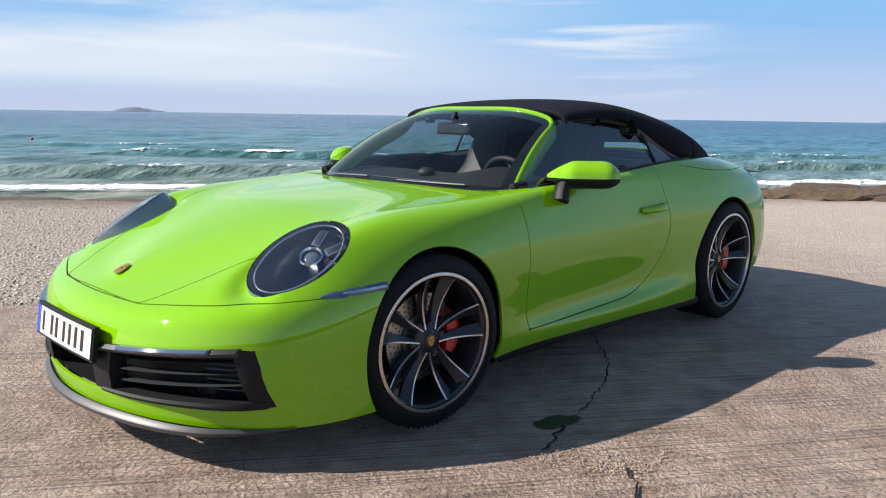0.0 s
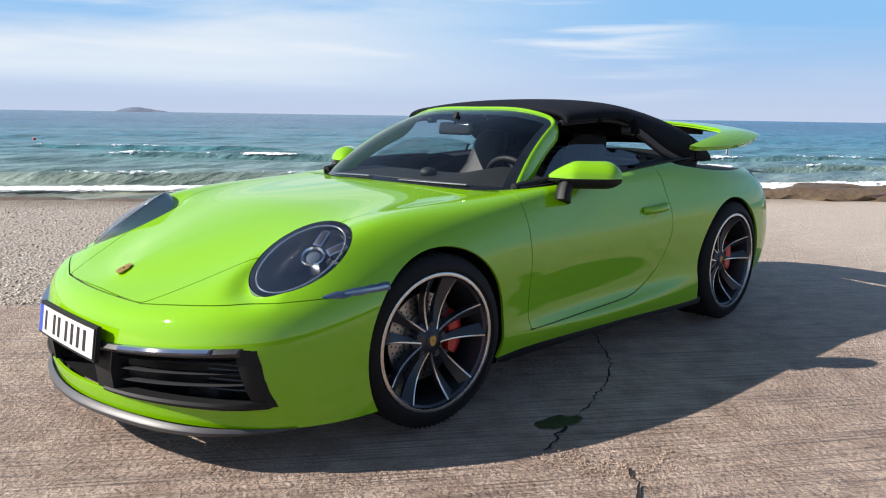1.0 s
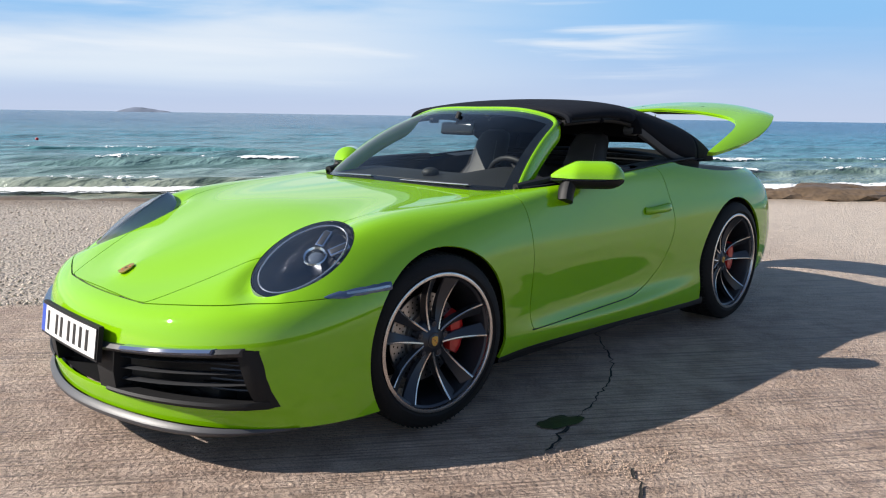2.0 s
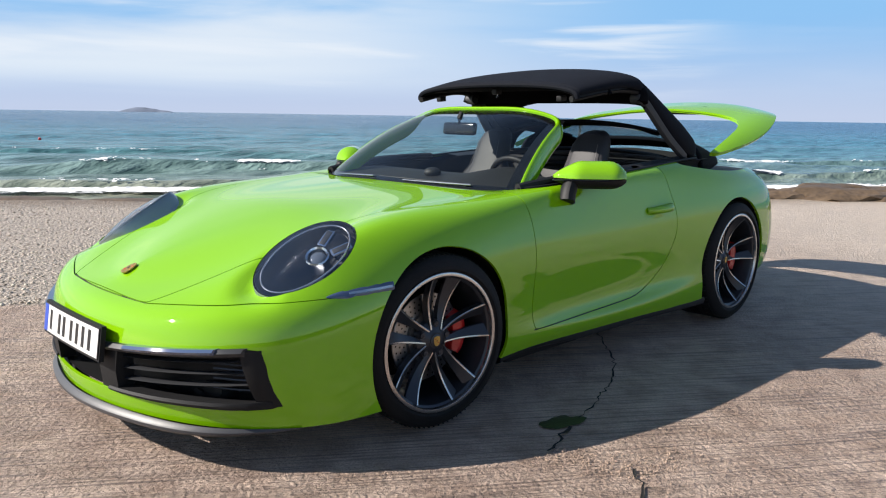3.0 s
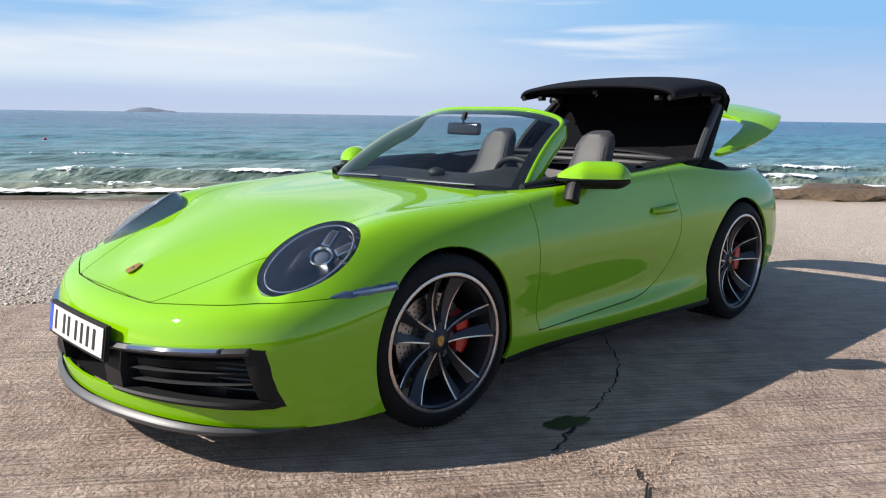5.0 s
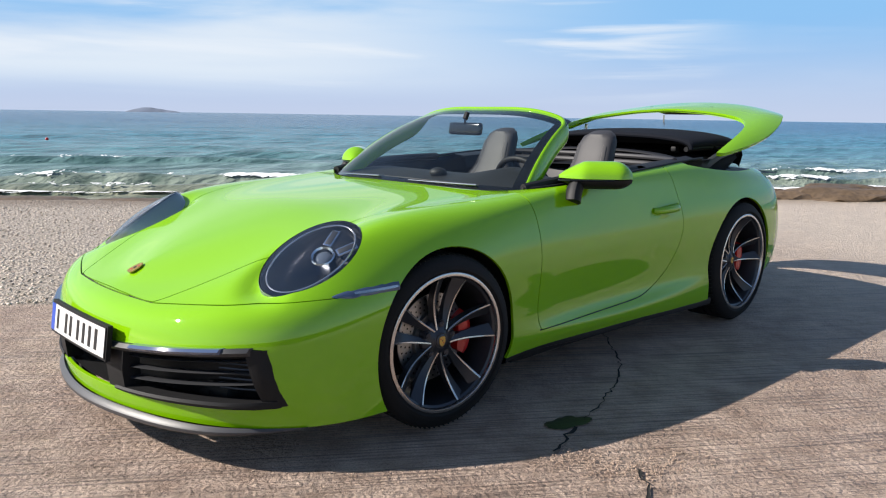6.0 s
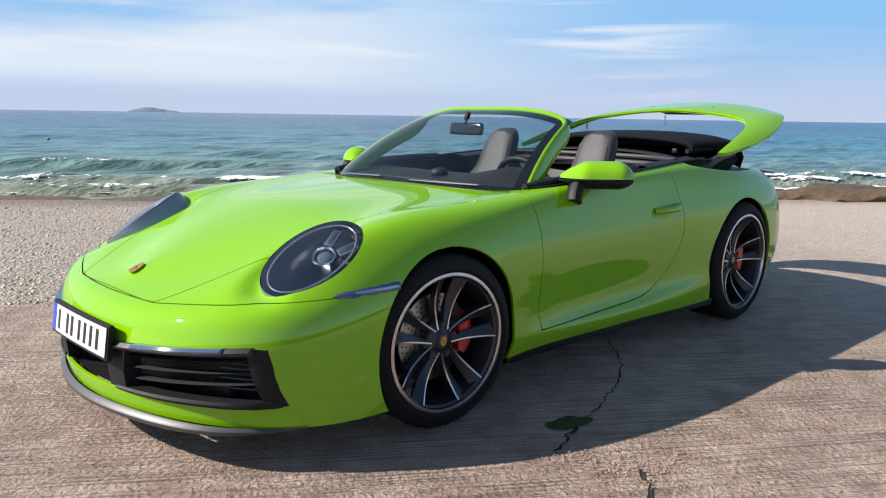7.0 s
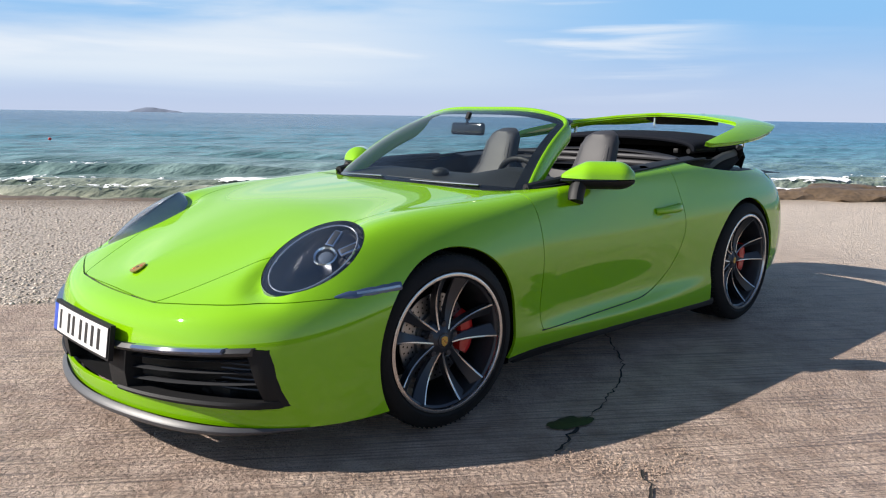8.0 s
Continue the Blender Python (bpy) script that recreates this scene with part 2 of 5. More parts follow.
LINE8 = [(.85, 0, .565), (.72, .09, .622), (.50, .18, .705), (.32, .225, .762), (.20, .25, .795), (0, .265, .826), (-.42, .285, .857), (-.9, .30, .89), (-1.5, .30, .98), (-2.04, .29, 1.0), (-2.45, .28, 1.00), (-2.65, .25, .99), (-2.75, .20, .985), (-2.82, .11, .982), (-2.85, 0, .982)]
LINE9 = [(.82, 0, .585), (.68, 0, .643), (.47, 0, .718), (.30, 0, .772), (.19, 0, .802), (0, 0, .830), (-.42, 0, .862), (-.9, 0, .895), (-1.5, 0, .985), (-2.04, 0, 1.005), (-2.45, 0, 1.005), (-2.6, 0, 1.0), (-2.65, 0, .998), (-2.7, 0, .996), (-2.72, 0, .995)]


def body_surface(su=14, sv=11):
    lines = [LINE0, LINE1, LINE2, LINE3, LINE4, LINE5, LINE6, LINE7, LINE8, LINE9]
    ks = np.array(KX)
    us = np.concatenate([np.linspace(a, b, su, endpoint=False) for a, b in zip(ks[:-1], ks[1:])] + [ks[-1:]])
    mk = np.concatenate([-ks[:0:-1], ks])
    rows = []
    for l in lines:
        P = np.array(l, float)
        M = P[:0:-1] * (1, -1, 1)
        rows.append(spline(mk, np.concatenate([M, P]), us))
    rows = np.array(rows)
    vk = np.array([0, 1, 2.1, 3.1, 4.1, 5.1, 6.1, 7.5, 9.6, 11.4])
    vs = np.concatenate([np.linspace(a, b, sv, endpoint=False) for a, b in zip(vk[:-1], vk[1:])] + [vk[-1:]])
    full_k = np.concatenate([vk, 2 * vk[-1] - vk[-2::-1]])
    out = np.zeros((len(us), len(vs), 3))
    for i in range(len(us)):
        P = rows[:, i]
        M = P[-2::-1] * (1, -1, 1)
        out[i] = spline(full_k, np.concatenate([P, M]), vs)
    # fair the skin
    for k in range(60):
        q = np.concatenate([out[1:2] * (1, -1, 1), out, out[-2:-1] * (1, -1, 1)])
        out = .5 * out + .25 * (q[:-2] + q[2:])
        if k < 14:
            q = np.concatenate([2 * out[:, :1] - out[:, 1:2], out, out[:, -2:-1] * (1, -1, 1)], axis=1)
            out = .5 * out + .25 * (q[:, :-2] + q[:, 2:])
    # hollow on the inner front side of the lamp
    q = out - np.array(LAMP_C)
    a, b, n = (q @ np.array(v) for v in (LAMP_A, LAMP_B, LAMP_N))
    a, b = a / LAMP_R[0], b / LAMP_R[1]
    e = np.hypot(a, b) + 1e-6
    w = np.exp(-((e - 1.0) / .30) ** 2) * np.clip(.30 + (a * .45 - b * .9) / e, 0, 1) * (np.abs(n) < .14) * (out[..., 1] > 0)
    out = out - np.array(LAMP_N) * (.042 * w)[..., None]
    return out


def body_mesh():
    P = body_surface()
    Q = np.pad(P, ((1, 1), (1, 1), (0, 0)), mode="edge")
    Q[0, 1:-1] = P[1] * (1, -1, 1)
    Q[-1, 1:-1] = P[-2] * (1, -1, 1)
    Q[1:-1, -1] = P[:, -2] * (1, -1, 1)
    n = np.cross(Q[2:, 1:-1] - Q[:-2, 1:-1], Q[1:-1, 2:] - Q[1:-1, :-2])
    n /= np.linalg.norm(n, axis=2, keepdims=True) + 1e-12
    bm = bmesh.new()
    lay = bm.verts.layers.float_vector.new("surface_normal")
    V = [[None] * P.shape[1] for _ in range(P.shape[0])]
    for i in range(P.shape[0]):
        for j in range(P.shape[1]):
            v = V[i][j] = bm.verts.new(P[i, j])
            k = Vector(n[i, j])
            v[lay] = k if k.dot(Vector((P[i, j, 0] + 1.2, P[i, j, 1], P[i, j, 2] - .3))) > 0 else -k
    for i in range(P.shape[0] - 1):
        for j in range(P.shape[1] - 1):
            f = bm.faces.new((V[i][j], V[i + 1][j], V[i + 1][j + 1], V[i][j + 1]))
            f.normal_update()
            if f.normal.dot(V[i][j][lay]) < 0:
                f.normal_flip()
    return bm


def cut(bm, f):
    """Cut a mesh along f = 0, where f takes an array of points."""
    lay = bm.verts.layers.float_vector["surface_normal"]
    bm.verts.index_update()
    co = np.array([v.co[:] for v in bm.verts])
    val = f(co)
    val[np.abs(val) < 2e-5] = 2e-5
    pairs = [(e, e.verts[0].index, e.verts[1].index) for e in bm.edges]
    ab = np.array([(i, j) for _, i, j in pairs])
    hit = np.nonzero(val[ab[:, 0]] * val[ab[:, 1]] < 0)[0]
    if not len(hit):
        return bm
    A, B, va = co[ab[hit, 0]], co[ab[hit, 1]], val[ab[hit, 0]]
    lo, hi = np.zeros(len(hit)), np.ones(len(hit))
    for _ in range(12):
        mid = (lo + hi) / 2
        same = f(A + (B - A) * mid[:, None]) * va > 0
        lo, hi = np.where(same, mid, lo), np.where(same, hi, mid)
    ts = np.clip((lo + hi) / 2, .005, .995)
    fresh = set()
    for k, t in zip(hit, ts):
        e = pairs[k][0]
        a, b = e.verts
        na, nb, P, Q = a[lay].copy(), b[lay].copy(), a.co.copy(), b.co.copy()
        nv = bmesh.utils.edge_split(e, a, t)[1]
        nv.co = P.lerp(Q, t)
        nv[lay] = na.lerp(nb, t).normalized()
        fresh.add(nv)
    for fc in {fc for v in fresh for fc in v.link_faces}:
        on = [v for v in fc.verts if v in fresh]
        if len(on) == 2:
            try:
                bmesh.utils.face_split(fc, on[0], on[1])
            except ValueError:
                pass
    return bm


def centres(bm):
    return np.array([f.calc_center_median()[:] for f in bm.faces])


def drop(bm, test):
    gone = test(centres(bm))
    bmesh.ops.delete(bm, geom=[f for f, g in zip(list(bm.faces), gone) if g], context="FACES")


def poly_sdf(px, py, poly):
    """Signed distance of points to a closed outline, negative inside."""
    best = np.full(len(px), 9.0)
    odd = np.zeros(len(px), bool)
    for (ax, ay), (bx, by) in zip(poly, poly[1:] + poly[:1]):
        dx, dy = bx - ax, by - ay
        t = np.clip(((px - ax) * dx + (py - ay) * dy) / (dx * dx + dy * dy + 1e-15), 0, 1)
        best = np.minimum(best, np.hypot(px - ax - t * dx, py - ay - t * dy))
        if ay != by:
            odd ^= ((ay > py) != (by > py)) & (px < dx * (py - ay) / dy + ax)
    return np.where(odd, -best, best)


def smooth_poly(pts, n=6):
    """Corner-cut closed outline."""
    for _ in range(n):
        pts = [q for a, b in zip(pts, pts[1:] + pts[:1]) for q in ((a[0] * .75 + b[0] * .25, a[1] * .75 + b[1] * .25), (a[0] * .25 + b[0] * .75, a[1] * .25 + b[1] * .75))]
    return pts


FRONT_ARCH, REAR_ARCH = (-.008, .335, .369), (-2.447, .343, .394)
HOOD = smooth_poly([(.905, -.30), (.905, .30), (.862, .352), (.60, .475), (.30, .575), (0, .635), (-.30, .68), (-.70, .72), (-.70, -.72), (-.30, -.68), (0, -.635), (.30, -.575), (.60, -.475), (.862, -.352)], 2)
DOOR = smooth_poly([(-.545, 1.1), (-.548, .78), (-.556, .5), (-.556, .283), (-.60, .276), (-1.30, .282), (-1.46, .298), (-1.60, .355), (-1.70, .44), (-1.765, .58), (-1.765, .70), (-1.72, .82), (-1.70, 1.1)], 2)
CABIN = smooth_poly([(-.475, 0), (-.49, .25), (-.535, .48), (-.61, .66), (-.72, .752), (-.95, .775), (-1.5, .772), (-1.9, .755), (-2.2, .735), (-2.45, .695), (-2.63, .60), (-2.72, .42), (-2.75, 0), (-2.75, -.2), (-.475, -.2)], 3)
LAMP_C = Vector((.472, .684, .687))
LAMP_A = Vector((.846, -.10, -.524)).normalized()
LAMP_N = Vector((.52, .38, .77))
LAMP_N = (LAMP_N - LAMP_A * LAMP_N.dot(LAMP_A)).normalized()
LAMP_B = LAMP_N.cross(LAMP_A)


def lamp_f(p, grow=0.0):
    q = p - np.array(LAMP_C)
    a, b, n = q @ np.array(LAMP_A), q @ np.array(LAMP_B), q @ np.array(LAMP_N)
    return np.where((np.abs(n) > .25) | (p[:, 0] < .1), 1.0, (np.hypot(a / (LAMP_R[0] + grow), b / (LAMP_R[1] + grow)) - 1) * .15)


LAMP_R = (.210, .130)


def bumper_line(p):
    return p[:, 2] - (.531 + .05 * np.clip((p[:, 1] - .333) / .547, 0, 1.2))


INTAKE = smooth_poly([(-.1, .372), (.2, .374), (.26, .390), (.60, .420), (.765, .438), (.792, .41), (.803, .270), (.785, .245), (.60, .236), (.26, .232), (.15, .230), (-.1, .228)], 1)


def bumper_f(p, poly):
    return np.where(p[:, 0] < .45, 1.0, poly_sdf(p[:, 1], p[:, 2], poly))


def finish(bm, name, parent, mirrored, label="", depth=0.012, inner=True):
    """Turns the rim of a panel inwards, mirrors it where it crosses the middle, and keeps the surface's own normals."""
    lay = bm.verts.layers.float_vector["surface_normal"]
    if mirrored == "join":
        src = list(bm.faces)
        twin = {}
        for v in list(bm.verts):
            if abs(v.co.y) < 1e-5:
                v.co.y = 0
                twin[v] = v
                v[lay] = Vector((v[lay].x, 0, v[lay].z)).normalized()
            else:
                w = bm.verts.new((v.co.x, -v.co.y, v.co.z))
                w[lay] = Vector((v[lay].x, -v[lay].y, v[lay].z))
                twin[v] = w
        for f in src:
            try:
                bm.faces.new([twin[v] for v in reversed(f.verts)])
            except ValueError:
                pass
    border = [e for e in bm.edges if len(e.link_faces) == 1]
    lip = {}
    for e in border:
        for v in e.verts:
            if v not in lip:
                w = bm.verts.new(v.co - v[lay] * depth)
                w[lay] = v[lay]
                lip[v] = w
    rim = set()
    for e in border:
        a, b = e.verts
        f0 = e.link_faces[0]
        loop = [l for l in f0.loops if l.edge == e][0]
        if loop.vert == a:
            a, b = b, a
        f = bm.faces.new((a, b, lip[b], lip[a]))
        rim.add(f)
    bm.faces.index_update()
    bm.verts.index_update()
    rim_ids = {f.index for f in rim}
    vn = [v[lay].copy() for v in bm.verts]
    me = bpy.data.meshes.new(name)
    bm.to_mesh(me)
    bm.free()
    me.materials.append(PAINT)
    me.polygons.foreach_set("use_smooth", [True] * len(me.polygons))
    ln = []
    for p in me.polygons:
        for vi in p.vertices:
            ln.append(p.normal if p.index in rim_ids else vn[vi])
    me.normals_split_custom_set([tuple(x) for x in ln])
    ob = new(name, me)
    ob.parent = parent
    if label:
        ob["label"] = label
    return ob


def mirror_part(ob, name=None):
    """The same part on the other side of the car."""
    me = ob.data.copy()
    co = np.zeros(len(me.vertices) * 3)
    me.vertices.foreach_get("co", co)
    co = co.reshape(-1, 3) * (1, -1, 1)
    old = [tuple(l) for l in (np.array([c.vector for c in me.corner_normals]) * (1, -1, 1))] if me.has_custom_normals else None
    faces = [tuple(p.vertices) for p in me.polygons]
    mi = [p.material_index for p in me.polygons]
    out = bpy.data.meshes.new(ob.name)
    out.from_pydata(co.tolist(), [], [f[::-1] for f in faces])
    for m in me.materials:
        out.materials.append(m)
    out.polygons.foreach_set("material_index", mi)
    out.polygons.foreach_set("use_smooth", [p.use_smooth for p in me.polygons])
    if old:
        ln, k = [], 0
        for f in faces:
            ln += old[k:k + len(f)][::-1]
            k += len(f)
        out.normals_split_custom_set(ln)
    else:
        out.set_sharp_from_angle(angle=radians(38))
    bpy.data.meshes.remove(me)
    twin = new(ob.name.split(".")[0], out)
    twin.parent = ob.parent
    twin.matrix_basis = ob.matrix_basis
    if "label" in ob:
        twin["label"] = ob["label"]
    return twin


def pick(bm, test):
    """A copy of the mesh with only the faces that pass the test."""
    b = bm.copy()
    drop(b, lambda c: ~test(c))
    bmesh.ops.delete(b, geom=[v for v in b.verts if not v.link_faces], context="VERTS")
    return b


G = 0.0022
LID = smooth_poly([(-1.90, .765), (-2.06, .802), (-2.35, .826), (-2.65, .808), (-2.95, .735), (-3.15, .61), (-3.25, .42), (-3.29, .2), (-3.29, -.3), (-2.3, -.3), (-1.90, .3)], 3)


def build_body(car):
    bm = body_mesh()
    arch = lambda p, a: np.where(p[:, 1] > .35, np.hypot(p[:, 0] - a[0], p[:, 2] - a[1]) - a[2], 1.0)
    hood = lambda p: np.where(p[:, 2] > .5, poly_sdf(p[:, 0], p[:, 1], HOOD), 1.0)
    door = lambda p: np.where(p[:, 1] > .5, poly_sdf(p[:, 0], p[:, 2], DOOR), 1.0)
    cabin = lambda p: np.where(p[:, 2] > .6, poly_sdf(p[:, 0], p[:, 1], CABIN), 1.0)
    lid = lambda p: np.where(p[:, 2] > .7, poly_sdf(p[:, 0], p[:, 1], LID), 1.0)
    bline = lambda p, g=0: np.where((p[:, 0] > .15) & (hood(p) > -.01), bumper_line(p) + g, 1.0)
    cut(bm, lambda p: arch(p, FRONT_ARCH))
    cut(bm, lambda p: arch(p, REAR_ARCH))
    drop(bm, lambda c: (arch(c, FRONT_ARCH) < 0) | (arch(c, REAR_ARCH) < 0))
    cut(bm, cabin)
    drop(bm, lambda c: cabin(c) < 0)
    co = np.array([v.co[:] for v in bm.verts])
    rim = co[np.abs(cabin(co)) < 2e-4]
    rim = rim[np.argsort(np.arctan2(rim[:, 1], rim[:, 0] + 1.6))]
    cut(bm, lamp_f)
    drop(bm, lambda c: lamp_f(c) < 0)
    cut(bm, lambda p: bumper_f(p, INTAKE))
    drop(bm, lambda c: bumper_f(c, INTAKE) < 0)
    for g in (-G, G):
        cut(bm, lambda p: hood(p) + g)
        cut(bm, lambda p: door(p) + g)
        cut(bm, lambda p: bline(p, g * .6))
        cut(bm, lambda p: lid(p) + g)
    cut(bm, lambda p: np.where((p[:, 0] > -2.2) & (p[:, 0] < -.2) & (p[:, 1] > .5), p[:, 2] - .286, 1.0))

    seam = lambda c: (np.abs(hood(c)) < G) | (np.abs(door(c)) < G) | (np.abs(lid(c)) < G) | ((c[:, 0] > .2) & (hood(c) > 0) & (np.abs(bumper_line(c)) < G * .6))
    s = pick(bm, seam)
    lay = s.verts.layers.float_vector["surface_normal"]
    for v in s.verts:
        v.co -= v[lay] * .006
    mirror_part(part("seam", s, GAP, car))
    drop(bm, seam)
    is_hood = lambda c: hood(c) < 0
    is_door = lambda c: door(c) < 0
    is_lid = lambda c: lid(c) < 0
    is_bumper = lambda c: (c[:, 0] > .2) & ~is_hood(c) & (bumper_line(c) < 0)
    is_fender = lambda c: (c[:, 0] > -.6) & ~(is_hood(c) | is_bumper(c) | is_door(c)) & ((c[:, 2] > .286) | (c[:, 0] > -.3))
    finish(pick(bm, is_hood), "bonnet", car, "join", "smooth lime green bonnet")
    finish(pick(bm, is_bumper), "front_bumper", car, "join", "lime green bumper with large dark intakes")
    mirror_part(finish(pick(bm, is_fender), "front_fender", car, ""))
    mirror_part(finish(pick(bm, is_door), "door", car, "", "lime green closed door"))
    finish(pick(bm, lambda c: ~(is_hood(c) | is_bumper(c) | is_fender(c) | is_door(c) | is_lid(c))), "rear_body", car, "join", "broad lime green rear wings and tail")
    lidb = pick(bm, is_lid)
    bm.free()
    return lidb, rim


# ---- the car ----
car = thing("sports_car", "lime green convertible sports car with dark blue fabric top", "car")
lid_bm, RIM = build_body(car)


SKIN = body_surface().reshape(-1, 3)
SIDE = SKIN[(SKIN[:, 0] < .62) & (SKIN[:, 0] > -2.6) & (SKIN[:, 1] > .6) & (SKIN[:, 2] < .86)]
NOSE = SKIN[(SKIN[:, 0] > .45) & (SKIN[:, 2] < .56)]


def nearest_mean(P, u, v, a, b, out):
    d = (P[:, a] - u) ** 2 + (P[:, b] - v) ** 2
    k = np.argpartition(d, 5)[:5]
    w = 1 / (d[k] + 1e-6)
    return float((P[k, out] * w).sum() / w.sum())


def skin_y(x, z):
    """Half-width of the finished skin at a place on the side."""
    return nearest_mean(SIDE, x, z, 0, 2, 1)


def skin_x(y, z):
    """How far forward the finished skin of the nose stands."""
    return nearest_mean(NOSE, abs(y), z, 1, 2, 0)


def build_wheel_wells():
    for x, zc, r, lip in ((FRONT_ARCH[0], FRONT_ARCH[1], .385, .862), (REAR_ARCH[0], REAR_ARCH[1], .405, .888)):
        rows = []
        for k in range(25):
            a = radians(-14 + 208 * k / 24)
            rows.append([Vector((x + r * math.cos(a), y, zc + r * math.sin(a))) for y in (lip, .80, .55)])
        bm = grid_bm(rows)
        rim = [v for v in bm.verts if abs(v.co.y - .55) < 1e-4]
        c = bm.verts.new((x, .55, zc))
        for a, b in zip(rim[:-1], rim[1:]):
            bm.faces.new((a, b, c))
        mirror_part(part("wheel_well", bm, BLACK, car, "black plastic arch lining"))


build_wheel_wells()


def build_wheel(name, x, y, r, rim_r, half, cap_y):
    """Wheel with its outer face towards +y; origin in the hub."""
    wheel = new(name)
    wheel.parent = car
    wheel.matrix_basis = pose(x, y, r)
    w = half
    prof = [(rim_r - .004, -w + .015), (rim_r + .012, -w), (r - .055, -w - .006), (r - .022, -w + .004), (r - .006, -w + .022)]
    for g in (-.6, -.2, .2, .6):
        yy = g * (w - .03)
        prof += [(r, yy - .007), (r - .007, yy - .005), (r - .007, yy + .005), (r, yy + .007)]
    prof += [(r - .006, w - .022), (r - .022, w - .004), (r - .055, w + .006), (rim_r + .028, w + .003), (rim_r + .012, w), (rim_r - .004, w - .015)]
    bm = revolve(prof, 96)
    tyre = part("tyre", bm, RUBBER, wheel)
    bm = bmesh.new()
    for k in range(90):
        m = Matrix.Rotation(-2 * math.pi * k / 90, 4, "Y")
        for s in (-1, 1):
            add_box(bm, (0, 0, 0), (.010, .058, .004), m @ pose(r - .0045, s * (w - .052), 0) @ pose(0, 0, 0, 14 * s))
    tagged(part("tread_groove", bm, GAP, tyre, smooth=False), kind="stuff")
    # barrel and bright lip
    bm = revolve([(rim_r + .006, w - .006), (rim_r - .004, w - .010), (rim_r - .020, w - .022), (rim_r - .026, w - .05), (rim_r - .034, -w + .02), (rim_r - .02, -w)], 80)
    part("barrel", bm, RIMDARK, wheel)
    bm = revolve([(rim_r - .012, w - .016), (rim_r - .011, w - .002), (rim_r - .009, w + .001), (rim_r + .000, w + .002), (rim_r + .004, w + .000), (rim_r + .006, w - .012)], 96)
    part("rim_lip", bm, RIMLIP, wheel, "bright machined rim edge")
    # ten blades in five pairs, each dark with a bright edge
    hub_y, lip_y = cap_y - .012, w - .012
    for k in range(5):
        for s in (-1, 1):
            base = radians(90 + 72 * k + 6)
            blade = []
            edge = []
            n = 12
            for i in range(n + 1):
                t = i / n
                rad = .048 + (rim_r - .018 - .048) * t
                off = .021 + (rim_r * math.sin(radians(13.5)) - .021) * t
                ang = base + s * math.asin(off / rad)
                yy = hub_y + (lip_y - hub_y) * t ** 2.2 - .012 * math.sin(math.pi * t)
                wd = .0060 + .002 * t
                dp = .040 - .010 * t
                flare = .006 + .030 * t ** 1.4
                c = Vector((math.cos(ang) * rad, yy, math.sin(ang) * rad))
                tan = Vector((-math.sin(ang), 0, math.cos(ang)))
                yv = Vector((0, 1, 0))
                o, q = c + tan * s * wd, c - tan * s * (wd + flare)
                blade.append([o - yv * dp, o - yv * .001, c + tan * s * wd * .6, c - tan * s * wd * .2 - yv * .003, q - yv * (.010 + .012 * t), q - yv * dp])
                edge.append([c + tan * s * (wd + .0005) + yv * .0008, c + tan * s * (wd * .75) + yv * .0022, c + tan * s * (wd - .0068) + yv * .0012])
            bm = grid_bm(blade, closed_v=True)
            sp = part("spoke", bm, RIMDARK, wheel)
            rows = [[a + Vector((0, -.003, 0)), a, b, d, d + Vector((0, -.003, 0))] for a, b, d in edge]
            part("bright_edge", grid_bm(rows), RIMLIP, sp, "machined spoke edge")
    bm = revolve([(.001, hub_y + .004), (.030, hub_y + .004), (.034, hub_y), (.060, hub_y - .006), (.075, hub_y - .02), (.078, hub_y - .06), (.001, hub_y - .06)], 40)
    part("hub", bm, RIMDARK, wheel)
    for k in range(5):
        a = radians(90 + 6 + 72 * k)
        bm = revolve([(.001, .012), (.006, .012), (.0075, .010), (.011, .010), (.0125, .004), (.013, -.02)], 12)
        part("wheel_bolt", bm, RIMDARK, wheel, at=pose(.062 * math.cos(a), hub_y - .012, .062 * math.sin(a)))
        bm = revolve([(.014, 0), (.017, .001), (.019, -.004), (.019, -.03)], 16)
        part("bolt_seat", bm, RIMDARK, wheel, at=pose(.062 * math.cos(a), hub_y - .008, .062 * math.sin(a)))
    bm = revolve([(.001, .006), (.020, .0055), (.026, .003), (.028, -.004)], 32)
    cap = part("centre_cap", bm, RIMDARK, wheel, at=pose(0, hub_y + .004, 0))
    bm = bmesh.new()
    shield = [(0, -.021), (.009, -.016), (.0145, -.004), (.0145, .012), (.010, .0165), (0, .0185), (-.010, .0165), (-.0145, .012), (-.0145, -.004), (-.009, -.016)]
    fs = [bm.faces.new([bm.verts.new((a, y0, b)) for a, b in shield]) for y0 in (.0062,)]
    ex = bmesh.ops.extrude_face_region(bm, geom=fs)
    bmesh.ops.translate(bm, vec=(0, .0015, 0), verts=[v for v in ex["geom"] if isinstance(v, bmesh.types.BMVert)])
    part("crest", bm, GOLD, cap, "gold shield emblem", smooth=False)
    bm = bmesh.new()
    for c, z in (((.007, .0078, .008), (.008, .001, .003)), ((-.006, .0078, -.006), (.007, .001, .003))):
        add_box(bm, c, z)
    part("crest_field", bm, BADGERED, cap, smooth=False)
    bm = bmesh.new()
    add_box(bm, (0, .0082, .001), (.004, .001, .006), bevel=.0004)
    part("crest_centre", bm, INK, cap, smooth=False)
    return wheel


